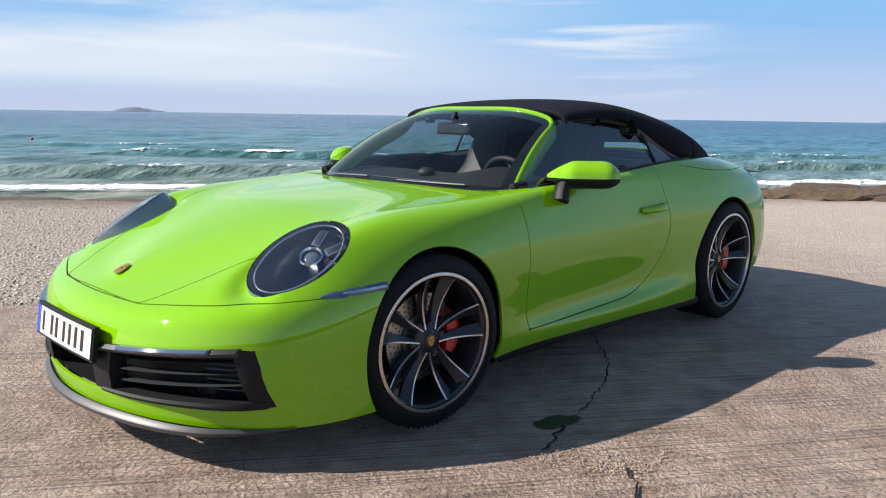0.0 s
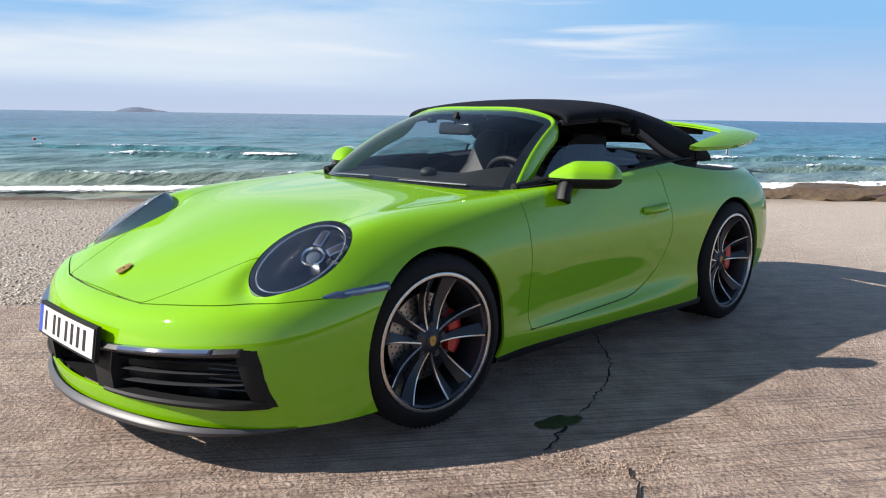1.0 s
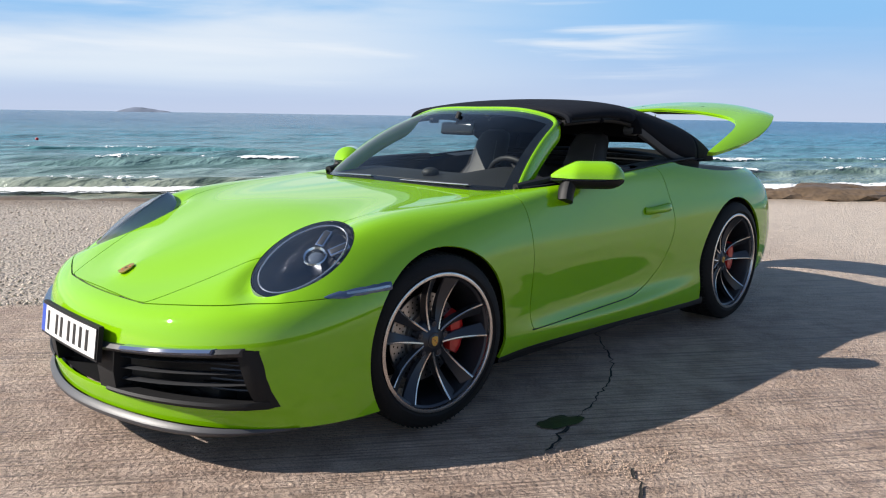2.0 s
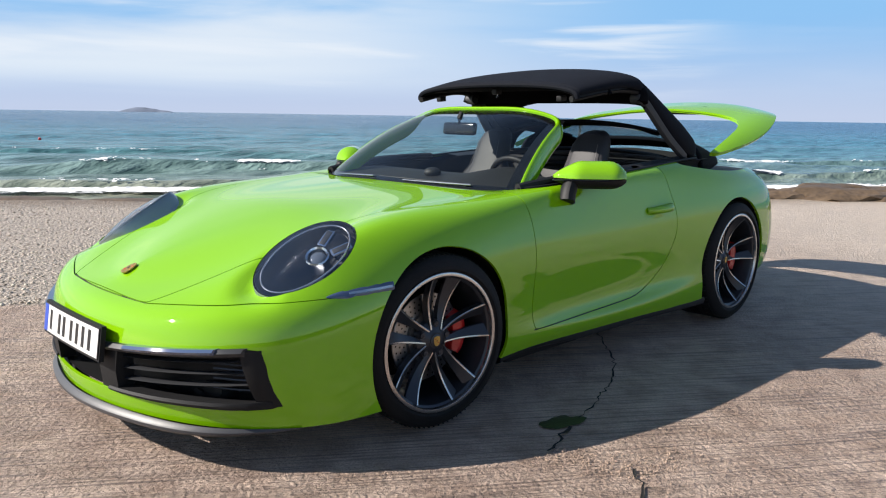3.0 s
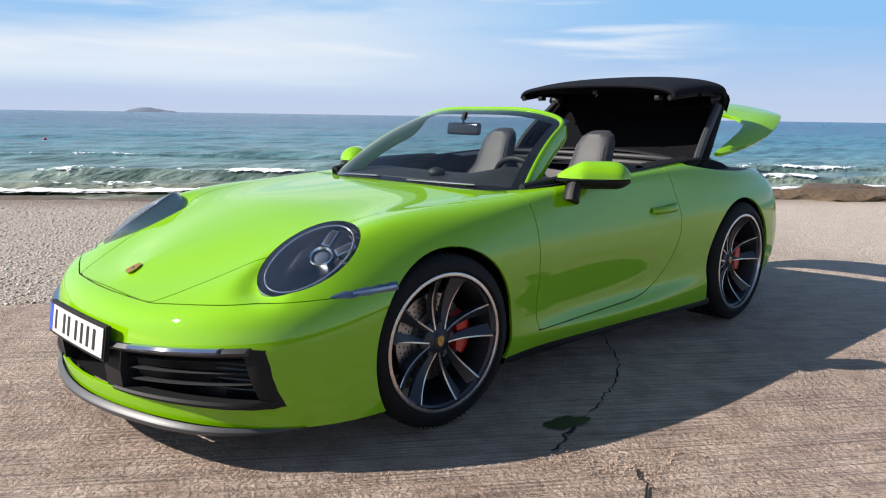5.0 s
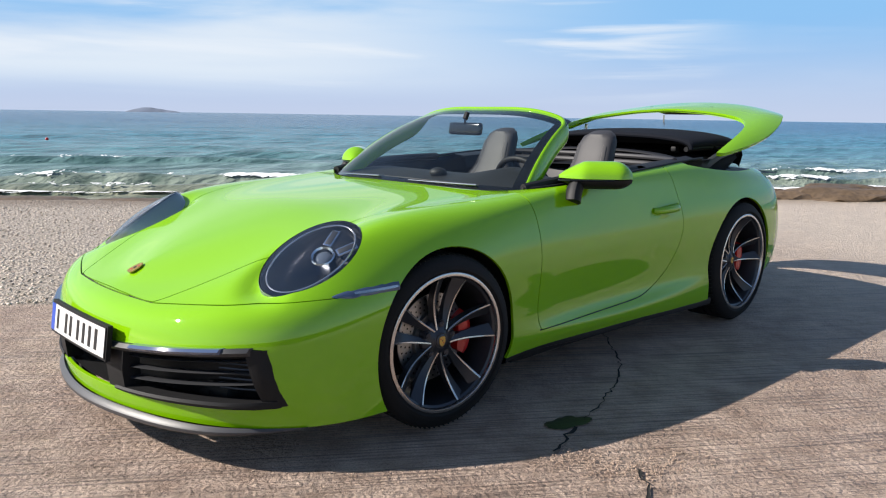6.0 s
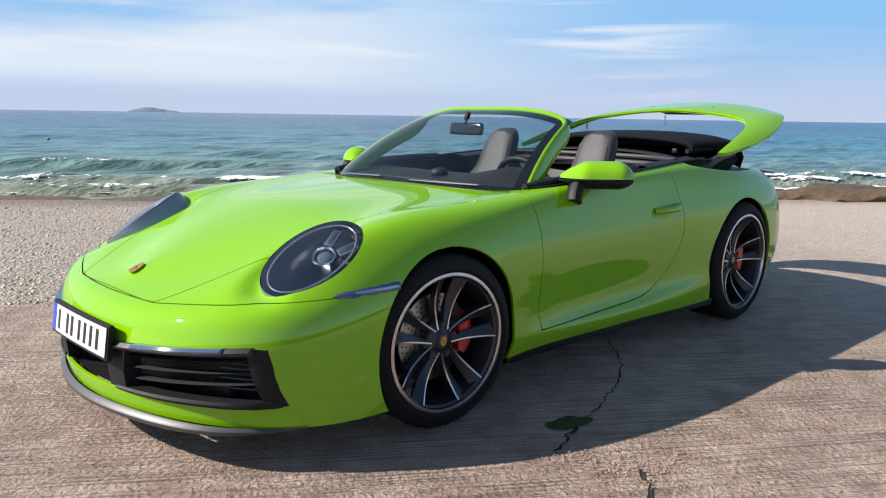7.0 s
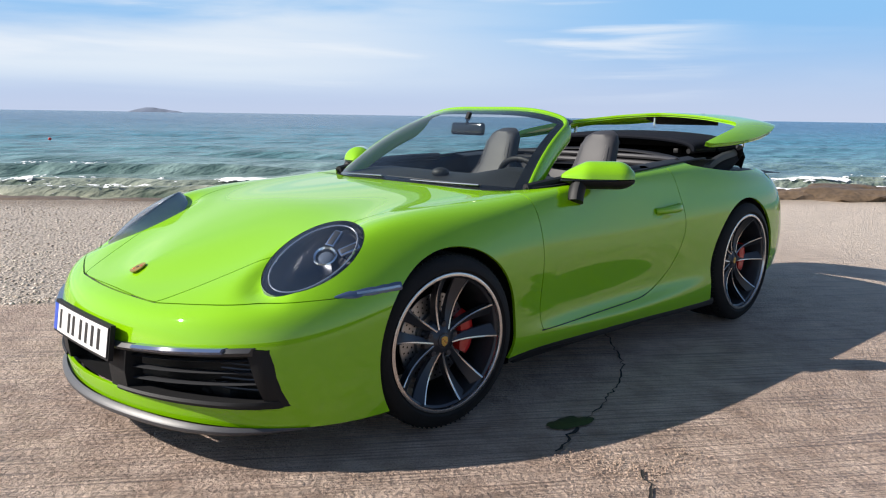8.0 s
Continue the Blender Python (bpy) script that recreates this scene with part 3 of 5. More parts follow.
def build_brake(x, r, y):
    bm = revolve([(.105, y - .012), (.172, y - .012), (.174, y), (.174, y + .006), (.172, y + .008), (.105, y + .008), (.100, y + .02), (.06, y + .02), (.001, y + .02)], 64)
    disc = part("brake_disc", bm, DISC, car, "drilled steel brake disc", at=pose(x, 0, r))
    bm = bmesh.new()
    for k in range(36):
        for j, rr in enumerate((.118, .138, .158)):
            a = 2 * math.pi * (k + j * .33) / 36
            q = bmesh.ops.create_circle(bm, cap_ends=True, radius=.0042, segments=8)["verts"]
            bmesh.ops.transform(bm, matrix=pose(rr * math.cos(a), y + .0088, rr * math.sin(a), -90), verts=q)
    part("drill_hole", bm, GAP, disc, smooth=False)
    # fixed caliper behind the axle
    rows = []
    for k in range(13):
        a = radians(150 + 62 * k / 12)
        ins = .014 * (abs(k - 6) / 6) ** 4
        rows.append([Vector((math.cos(a) * rr, yy, math.sin(a) * rr)) for rr, yy in ((.112 + ins, y + .012), (.118 + ins, y + .040), (.150, y + .052), (.180 - ins, y + .044), (.190 - ins, y + .012), (.190 - ins, y - .03), (.112 + ins, y - .03))])
    bm = grid_bm(rows, closed_v=True)
    bm.verts.ensure_lookup_table()
    n = len(rows[0])
    bm.faces.new(bm.verts[:n][::-1])
    bm.faces.new(bm.verts[-n:])
    bmesh.ops.recalc_face_normals(bm, faces=bm.faces)
    part("brake_caliper", bm, RED, car, "bright red brake caliper", at=pose(x, 0, r))


w1 = build_wheel("front_wheel", 0, .787, .338, .267, .115, .080)
w2 = build_wheel("rear_wheel", -2.45, .782, .354, .281, .140, .075)
build_brake(0, .340, .79)
build_brake(-2.45, .356, .79)
w1.matrix_basis = pose(0, .787, .338, 0, 0, -5)
copy_thing(w1, pose(0, -.787, .338, 0, 0, 175))
copy_thing(w2, pose(-2.45, -.782, .354, 0, 0, 180))


# ---- windscreen and its frame ----
BASE = curve([(-.68, -.692, .855), (-.575, -.56, .862), (-.50, -.30, .868), (-.475, 0, .872), (-.50, .30, .868), (-.575, .56, .862), (-.68, .692, .855)], 41)
HEAD = curve([(-1.19, -.545, 1.172), (-1.178, -.43, 1.207), (-1.165, 0, 1.233), (-1.178, .43, 1.207), (-1.19, .545, 1.172)], 41)


def screen_point(t, i):
    """Bowed pane: t 0 at the base, 1 at the header."""
    p = BASE[i].lerp(HEAD[i], t)
    n = Vector((.55, 0, .83))
    return p + n * (.045 * 4 * t * (1 - t) * (1 - .25 * abs(i - 20) / 20))


def build_screen():
    P = [[screen_point(t / 16, i) for i in range(41)] for t in range(17)]
    pane = part("windscreen", grid_bm(P), GLASS, car, "clear raked windscreen")
    pane.visible_shadow = False
    # dark printed border
    rows = []
    for t in np.linspace(0, 1, 17):
        rows.append([screen_point(t, i) - Vector((.004, 0, .006)) for i in (0, 1, 2)])
    bm = grid_bm(rows)
    grid_bm([[screen_point(t, i) - Vector((.004, 0, .006)) for i in (38, 39, 40)] for t in np.linspace(0, 1, 17)], bm)
    grid_bm([[screen_point(t, i) - Vector((.004, 0, .006)) for i in range(41)] for t in (.86, .93, 1)], bm)
    grid_bm([[screen_point(t, i) - Vector((.004, 0, .006)) for i in range(41)] for t in (0, .04)], bm)
    part("screen_border", bm, GLOSS, car)
    # pillar and header in one bow
    path = [screen_point(t, 0) for t in np.linspace(0, .93, 22)] + [HEAD[i] + Vector((0, 0, 0)) for i in range(1, 40)] + [screen_point(t, 40) for t in np.linspace(.93, 0, 22)]
    P = np.array([tuple(p) for p in path])
    for _ in range(3):
        P[1:-1] = P[1:-1] * .5 + (P[:-2] + P[2:]) * .25
    s = np.concatenate([[0], np.cumsum(np.linalg.norm(np.diff(P, axis=0), axis=1))])
    Q = [Vector(q) for q in spline(s, P, np.linspace(0, s[-1], 160))]
    rows = []
    for i, p in enumerate(Q):
        d = (Q[min(i + 1, 159)] - Q[max(i - 1, 0)]).normalized()
        n = Vector((.55, 0, .83))
        side = d.cross(n).normalized()
        n = side.cross(d).normalized()
        across = abs(d.y) ** 1.5
        hw, hd = .017 + .004 * across, .052 - .039 * across
        rows.append([p + side * (math.cos(a) * hw + hw - .006) + n * (math.sin(a) * hd - hd + .008) for a in np.linspace(0, 2 * math.pi, 16, endpoint=False)])
    bm = grid_bm(rows, closed_v=True)
    bmesh.ops.recalc_face_normals(bm, faces=bm.faces)
    part("windscreen_frame", bm, PAINT, car, "lime green pillars and header")
    # black cowl under the pane
    rows = []
    for i in range(3, 38):
        b = BASE[i]
        rows.append([b + Vector((.055, 0, -.024)), b + Vector((.02, 0, -.014)), b + Vector((-.02, 0, -.012)), b + Vector((-.10, 0, -.05))])
    part("cowl", grid_bm(rows), BLACK, car)


build_screen()


def build_mirror():
    """Door mirror: green shell, black lower half, foot on the door."""
    mirror = new("door_mirror")
    mirror.parent = car
    mirror.matrix_basis = pose(-.95, .870, .916, 0, 0, -45)
    rows, low = [], []
    n = 18
    for i in range(n + 1):
        t = i / n
        x = .165 - .325 * t
        e = max(.02, math.sin(math.pi * min(1, max(0, t * .96 + .02))) ** .55)
        hgt = .075 * min(1, (t * 2.6 + .08) ** .7) * (1 if t < .75 else 1 - ((t - .75) / .25) ** 2.6 * .55)
        wid = .082 * min(1, (t * 3 + .12) ** .8) * (1 if t < .8 else 1 - ((t - .8) / .2) ** 2 * .5)
        rows.append([Vector((x, math.cos(a) * wid, math.sin(a) * hgt * 1.02)) for a in np.linspace(0, math.pi, 15)])
        low.append([Vector((x, math.cos(a) * wid * .98, math.sin(a) * hgt * .62 - .004)) for a in np.linspace(math.pi, 2 * math.pi, 13)])
    bm = grid_bm(rows)
    bm.verts.ensure_lookup_table()
    bm.faces.new(bm.verts[:15])
    bm.faces.new(bm.verts[-15:])
    bmesh.ops.recalc_face_normals(bm, faces=bm.faces)
    part("shell", bm, PAINT, mirror, "lime green upper shell")
    bm = grid_bm(low)
    bm.verts.ensure_lookup_table()
    bm.faces.new(bm.verts[:13])
    bm.faces.new(bm.verts[-13:])
    bmesh.ops.recalc_face_normals(bm, faces=bm.faces)
    part("lower_shell", bm, BLACK, mirror, "black lower shell")
    bm = tube(curve([(.17, .02, -.012), (.09, .070, -.006), (0, .084, -.006), (-.07, .08, -.006)], 16), .007, 8, flat=.6)
    part("trim_strip", bm, GLOSS, mirror)
    bm = tube(curve([(.110, .062, -.105), (.105, .050, -.075), (.095, .035, -.045), (.08, .015, -.010)], 12), lambda t: .052 - .006 * t, 12, flat=.75, up=(1, 0, 0))
    part("foot", bm, BLACK, mirror, "black mirror foot")
    return mirror


mir = build_mirror()


def mirrored_copy(ob):
    """A mirrored twin of a part with all its pieces."""
    flip = Matrix.Diagonal((1, -1, 1, 1))
    top = new(ob.name.split(".")[0])
    top.parent = ob.parent
    top.matrix_basis = flip @ ob.matrix_basis @ flip
    if "label" in ob:
        top["label"] = ob["label"]
    for c in ob.children:
        t = mirror_part(c)
        t.parent = top
        t.matrix_basis = flip @ c.matrix_basis @ flip
        for d in c.children:
            u = mirror_part(d)
            u.parent = t
            u.matrix_basis = flip @ d.matrix_basis @ flip
    return top


mirrored_copy(mir)

# ---- lamps, intakes and trim of the nose ----
LM = Matrix.Identity(4)
LM.col[0], LM.col[1], LM.col[2], LM.col[3] = (*LAMP_A, 0), (*LAMP_B, 0), (*LAMP_N, 0), (*LAMP_C, 1)


def nose_x(y):
    """Where the bumper's skin stands at half-width y, low on the nose."""
    return float(spline((0, .34, .66, .80, .86), (1.026, .984, .846, .700, .58), abs(y))[0, 0])


def lens_height(a, b):
    """How far the cover bulges over the plane of the lamp."""
    return LENS_Z[0] + LENS_Z[1] * (1 - a * a - b * b) + LENS_Z[2] * a + LENS_Z[3] * b * b


LENS_Z = (.006, .030, .010, .0)


def build_headlight():
    lamp = new("headlight")
    lamp.parent = car
    lamp["label"] = "oval clear headlight with four-point daytime light"
    disc = lambda f, s=1.0, nr=12, na=48: [[LM @ Vector((math.cos(a) * r * s * LAMP_R[0], math.sin(a) * r * s * LAMP_R[1], f(r * s, a))) for a in np.linspace(0, 2 * math.pi, na, endpoint=False)] for r in np.linspace(.02, 1, nr)]
    hz = lambda r, a: lens_height(r * math.cos(a), r * math.sin(a))
    bm = grid_bm(disc(hz, .985, 16, 64), closed_v=True)
    bmesh.ops.recalc_face_normals(bm, faces=bm.faces)
    g = part("lens_cover", bm, LENS, lamp, "clear domed lamp glass")
    g.visible_shadow = False
    bm = grid_bm(disc(lambda r, a: -.085 * (1 - r ** 4) - .012, .99), closed_v=True)
    part("lamp_bucket", bm, RIMDARK, lamp, "dark grey lamp interior")
    ring = lambda s0, s1, dz: [[LM @ Vector((math.cos(a) * s * LAMP_R[0], math.sin(a) * s * LAMP_R[1], hz(1, a) * 1 + dz + z)) for a in np.linspace(0, 2 * math.pi, 64, endpoint=False)] for s, z in ((s0, -.004), ((s0 + s1) / 2, .003), (s1, -.006))]
    part("lamp_seal", grid_bm(ring(1.005, .95, -.001), closed_v=True), GLOSS, lamp, "black lamp seal")
    wall = [[LM @ Vector((math.cos(a) * q * LAMP_R[0], math.sin(a) * q * LAMP_R[1], z + .012 * math.cos(a))) for a in np.linspace(0, 2 * math.pi, 64, endpoint=False)] for q, z in ((.99, .008), (1.0, .004), (1.015, -.02), (1.0, -.09))]
    part("lamp_collar", grid_bm(wall, closed_v=True), LAMPGREY, lamp, "grey lamp wall")
    cx, cy = -.035, .014
    path = [LM @ Vector((.86 * LAMP_R[0] * math.cos(a), .84 * LAMP_R[1] * math.sin(a), .86 * lens_height(.86 * math.cos(a), .84 * math.sin(a)) - .008)) for a in np.linspace(0, 2 * math.pi, 65)]
    part("inner_rim", tube(path, .0034, 8, caps=False), SILVER, lamp, "thin silver inner rim")
    at = Vector((cx, cy, -.028))
    bm = revolve([(.034, .018), (.040, .024), (.044, .020), (.044, -.03), (.030, -.03)], 32)
    bmesh.ops.transform(bm, matrix=LM @ Matrix.Translation(at) @ pose(0, 0, 0, 90), verts=bm.verts)
    part("projector_ring", bm, CHROME, lamp, "chrome projector ring")
    bm = bmesh.new()
    q = bmesh.ops.create_uvsphere(bm, u_segments=24, v_segments=12, radius=.034)["verts"]
    bmesh.ops.transform(bm, matrix=LM @ Matrix.Translation(at) @ Matrix.Diagonal((1, 1, .55, 1)), verts=q)
    part("projector_lens", bm, PROJECTOR, lamp, "round projector lens")
    for sx, sy in ((-1, -1), (-1, 1)):
        # short wedge arms round the projector
        c = at + Vector((sx * .078, sy * .040, .012))
        bm = bmesh.new()
        add_box(bm, (0, 0, 0), (.078, .036, .014), LM @ Matrix.Translation(c) @ pose(0, 0, 0, 0, 0, sx * sy * 20), .004)
        arm = part("daylight_arm", bm, CHROME, lamp, "bright daytime light arm")
        bm = bmesh.new()
        add_box(bm, (0, 0, .0066), (.064, .022, .004), LM @ Matrix.Translation(c) @ pose(0, 0, 0, 0, 0, sx * sy * 20), .0015)
        part("diffuser", bm, SATIN, arm)
    bm = bmesh.new()
    add_box(bm, (-.13, .02, -.03), (.10, .12, .03), LM, .01)
    part("lamp_shelf", bm, GLOSS, lamp)
    return lamp




mirrored_copy(build_headlight())


def ribbon(bm, ys, z0, z1, out0, out1):
    """A band across the nose that follows its curve; offsets from the skin."""
    rows = []
    for y in ys:
        a, b = z0(y) if callable(z0) else z0, z1(y) if callable(z1) else z1
        rows.append([Vector((nose_x(y) + out0, y, a)), Vector((nose_x(y) + out1, y, (a + b) / 2)), Vector((nose_x(y) + out0, y, b)), Vector((nose_x(y) - .06, y, b)), Vector((nose_x(y) - .06, y, a))])
    grid_bm(rows, bm, closed_v=True)
    bm.verts.ensure_lookup_table()
    k = len(rows) * 5
    vs = bm.verts[len(bm.verts) - k:]
    bm.faces.new(vs[:5])
    bm.faces.new(vs[-5:])
    bmesh.ops.recalc_face_normals(bm, faces=bm.faces)
    return bm


def build_nose():
    # dark box behind the intakes
    ys = np.linspace(-.80, .80, 29)
    bm = grid_bm([[Vector((nose_x(y) - .028, y, .222)), Vector((nose_x(y) - .17, y, .20)), Vector((nose_x(y) - .17, y, .44)), Vector((nose_x(y) - .04, y, .446))] for y in ys])
    part("intake_duct", bm, BLACK, car, "dark intake ducts")
    # cross blade
    blade = lambda y: .372 + .062 * (min(abs(y), .74) / .74) ** 1.0
    part("cross_blade", ribbon(bmesh.new(), np.linspace(-.755, .755, 41), lambda y: blade(y) - .022, lambda y: blade(y) + .004, .002, .014), SATIN, car, "satin dark grey cross blade")
    for s in (-1, 1):
        bm = ribbon(bmesh.new(), [s * y for y in np.linspace(.36, .69, 12)], lambda y: blade(y) - .013, lambda y: blade(y) + .006, .012, .020)
        part("daylight_strip", bm, MARKER, car, "slim light strip")
        for k, z in enumerate((.352, .312, .272)):
            bm = ribbon(bmesh.new(), [s * y for y in np.linspace(.27, .785, 14)], lambda y: z + .035 * (abs(y) - .3) / .4 - .004, lambda y: z + .035 * (abs(y) - .3) / .4 + .003, -.030, -.022)
            part("intake_slat", bm, SATIN, car)
        for k in range(6):
            bm = bmesh.new()
            z = .27 + .017 * k
            rows = [[Vector((nose_x(y) - .09, y, z)), Vector((nose_x(y) - .088, y, z + .004)), Vector((nose_x(y) - .09, y, z + .008))] for y in [s * q for q in (.60, .68, .74)]]
            part("radiator_fin", grid_bm(rows, bm), RIMDARK, car)
        # upright between the intakes
        bm = ribbon(bmesh.new(), [s * .205, s * .225, s * .27, s * .30], .231, .375, -.004, .004)
        part("intake_pillar", bm, BLACK, car, "black upright beside the plate")
        # outer fin
        rows = []
        for t in np.linspace(0, 1, 10):
            z = .430 - .196 * t
            y = .738 + .030 * t
            rows.append([Vector((skin_x(y + d, z) + o, s * (y + d), z)) for d, o in ((0, -.05), (.002, .005), (.018, .010), (.040, .008), (.050, -.008))])
        bm = grid_bm(rows)
        bmesh.ops.recalc_face_normals(bm, faces=bm.faces)
        part("intake_fin", bm, BLACK, car, "black outer air fin")
        bm = ribbon(bmesh.new(), [s * y for y in np.linspace(.25, .80, 14)], lambda y: .226 + .008 * (abs(y) - .25), lambda y: .241 + .026 * (abs(y) - .25), .0, .005)
        part("intake_sill", bm, BLACK, car)
    # grey splitter
    rows = []
    yy = [LINE0[k] for k in range(4)]
    path = curve([(x, -y, z) for x, y, z in reversed(yy[1:])] + list(yy), 61)
    for i, p in enumerate(path):
        d = (path[min(i + 1, 60)] - path[max(i - 1, 0)]).normalized()
        o = Vector((d.y, -d.x, 0)) if (d.y * p.x - d.x * p.y) > 0 else Vector((-d.y, d.x, 0))
        e = max(.02, 1 - (abs(i - 30) / 30) ** 3.2)
        rows.append([p + o * .003 + Vector((0, 0, .003)), p + o * .016 * e + Vector((0, 0, -.006 * e)), p + o * .022 * e + Vector((0, 0, -.016 * e)), p + o * .020 * e + Vector((0, 0, -.028 * e)), p + o * .006 * e + Vector((0, 0, -.040 * e)), p - o * .10 + Vector((0, 0, -.04 * e))])
    bm = grid_bm(rows)
    bmesh.ops.recalc_face_normals(bm, faces=bm.faces)
    part("splitter", bm, GREYLIP, car, "grey plastic front splitter")
    # registration plate, with bars for its characters
    pl = new("registration_plate")
    pl.parent = car
    pl.matrix_basis = pose(1.040, 0, .398, 0, -8)
    bow = lambda y: -.10 * y * y
    def slab(y0, y1, z0, z1, x0, x1, n=14):
        ys = np.linspace(y0, y1, n)
        rows = [[Vector((x0 + bow(y), y, z0)), Vector((x1 + bow(y), y, z0)), Vector((x1 + bow(y), y, z1)), Vector((x0 + bow(y), y, z1))] for y in ys]
        b = grid_bm(rows, closed_v=True)
        b.verts.ensure_lookup_table()
        b.faces.new(b.verts[:4]), b.faces.new(b.verts[-4:])
        bmesh.ops.recalc_face_normals(b, faces=b.faces)
        return b
    part("plate_holder", slab(-.267, .267, -.062, .062, -.02, -.003), BLACK, pl)
    part("plate_rim", slab(-.260, .260, -.055, .055, -.004, .0005), INK, pl)
    part("plate_face", slab(-.256, .256, -.051, .051, -.003, .0016), PLATE, pl)
    part("plate_band", slab(-.256, -.216, -.051, .051, -.002, .0022), PLATEBLUE, pl)
    for y0, wd in ((-.190, .022), (-.100, .024), (-.052, .024), (.020, .022), (.073, .022), (.126, .022), (.179, .022)):
        part("plate_bar", slab(y0, y0 + wd, -.037, .037, -.001, .0028, 3), INK, pl)
    # crest on the bonnet
    m = Matrix.Translation((.806, 0, .5925)) @ pose(0, 0, 0, 0, 26) @ pose(0, 0, 0, 0, 0, -90)
    bm = bmesh.new()
    sh = [(0, -.034), (.013, -.027), (.022, -.008), (.023, .020), (.016, .028), (0, .031), (-.016, .028), (-.023, .020), (-.022, -.008), (-.013, -.027)]
    f = bm.faces.new([bm.verts.new((a, b, 0)) for a, b in sh])
    ex = bmesh.ops.extrude_face_region(bm, geom=[f])
    bmesh.ops.translate(bm, vec=(0, 0, .004), verts=[v for v in ex["geom"] if isinstance(v, bmesh.types.BMVert)])
    bmesh.ops.recalc_face_normals(bm, faces=bm.faces)
    badge = part("bonnet_badge", bm, GOLD, car, "gold shield badge", smooth=False, at=m)
    for c, z, k in (((.010, .012, .0045), (.014, .004, .001), BADGERED), ((-.010, -.012, .0045), (.012, .004, .001), BADGERED), ((0, 0, .005), (.007, .010, .0012), INK)):
        bm = bmesh.new()
        add_box(bm, c, z)
        part("badge_field", bm, k, badge, smooth=False)



build_nose()


def side_y(x, z):
    """Half-width of the body's side at a height, from its lines."""
    rows = [LINE0, LINE1, LINE2, LINE3, LINE4, LINE5]
    pts = []
    for l in rows:
        P = np.array(l[3:13])
        pts.append((float(spline(-P[:, 0], P[:, 2], -x)[0, 0]), float(spline(-P[:, 0], P[:, 1], -x)[0, 0])))
    zs, ys = zip(*pts)
    return float(spline(zs, ys, z)[0, 0])


def build_sides():
    for s in (1, -1):
        # black skirt under the door
        rows = []
        for x in np.linspace(-.365, -2.13, 30):
            y = side_y(x, .19)
            zt = float(spline((.3, .42, .9, 1.5, 2.1), (.19, .205, .193, .183, .172), -x)[0, 0])
            rows.append([Vector((x, s * (y - .010), zt + .010)), Vector((x, s * (y - .004), zt - .006)), Vector((x, s * (y - .010), zt - .030)), Vector((x, s * (y - .04), zt - .044)), Vector((x, s * (y - .16), .12))])
        part("side_skirt", grid_bm(rows), BLACK, car, "black side skirt")
        # side marker lamp
        rows = []
        for t in np.linspace(0, 1, 16):
            x = .505 - .250 * t
            zc = .582 + .012 * t
            h = .016 * min(1, t * 4 + .02) ** .6
            rows.append([Vector((x, s * (skin_y(x, zc + dz * h) + o), zc + dz * h + .004 * t)) for dz, o in ((-1, -.003), (-.6, .0012), (0, .0020), (.6, .0012), (1, -.003))])
        bm = grid_bm(rows)
        mk = part("side_marker", bm, MARKER, car, "narrow smoked side marker lamp")
        rows = [[Vector((x, s * (skin_y(x, .590 + dz) + .0036), .590 + .007 * k / 9 + dz)) for dz in (-.004, .004)] for k, x in enumerate(np.linspace(.43, .265, 10))]
        part("marker_light", grid_bm(rows), SILVER, mk)
        # door handle
        h = new("door_handle")
        h.parent = car
        path = [Vector((x, s * (skin_y(x, .725) + o - .006), .722 + .006 * k / 8)) for k, (x, o) in enumerate(zip(np.linspace(-1.50, -1.71, 9), (.004, .020, .028, .031, .032, .031, .028, .022, .006)))]
        part("grip", tube(path, lambda t: .016 + .006 * t, 12, flat=1.05), PAINT, h)
        rows = []
        for a in np.linspace(0, 2 * math.pi, 24, endpoint=False):
            x, z = -1.565 + .095 * math.cos(a), .708 + .030 * math.sin(a)
            rows.append([Vector((-1.565 + .095 * q * math.cos(a), s * (skin_y(x, z) + .0015), .708 + .030 * q * math.sin(a))) for q in (1, .5, .05)])
        bm = grid_bm(rows, closed_u=True)
        part("handle_recess", bm, PAINT, h, smooth=True)
    # belly pan
    bm = bmesh.new()
    add_box(bm, (-1.225, 0, .20), (4.0, 1.22, .15), bevel=.03)
    add_box(bm, (-1.22, 0, .19), (1.55, 1.66, .11), bevel=.02)
    add_box(bm, (.66, 0, .205), (.25, 1.0, .06), bevel=.015)
    part("belly_pan", bm, BLACK, car, "black underbody")
    bm = bmesh.new()
    add_box(bm, (.12, 0, .40), (1.1, 1.08, .34), bevel=.05)
    add_box(bm, (-2.55, 0, .45), (.95, 1.08, .40), bevel=.05)
    part("inner_structure", bm, GAP, car)




build_sides()


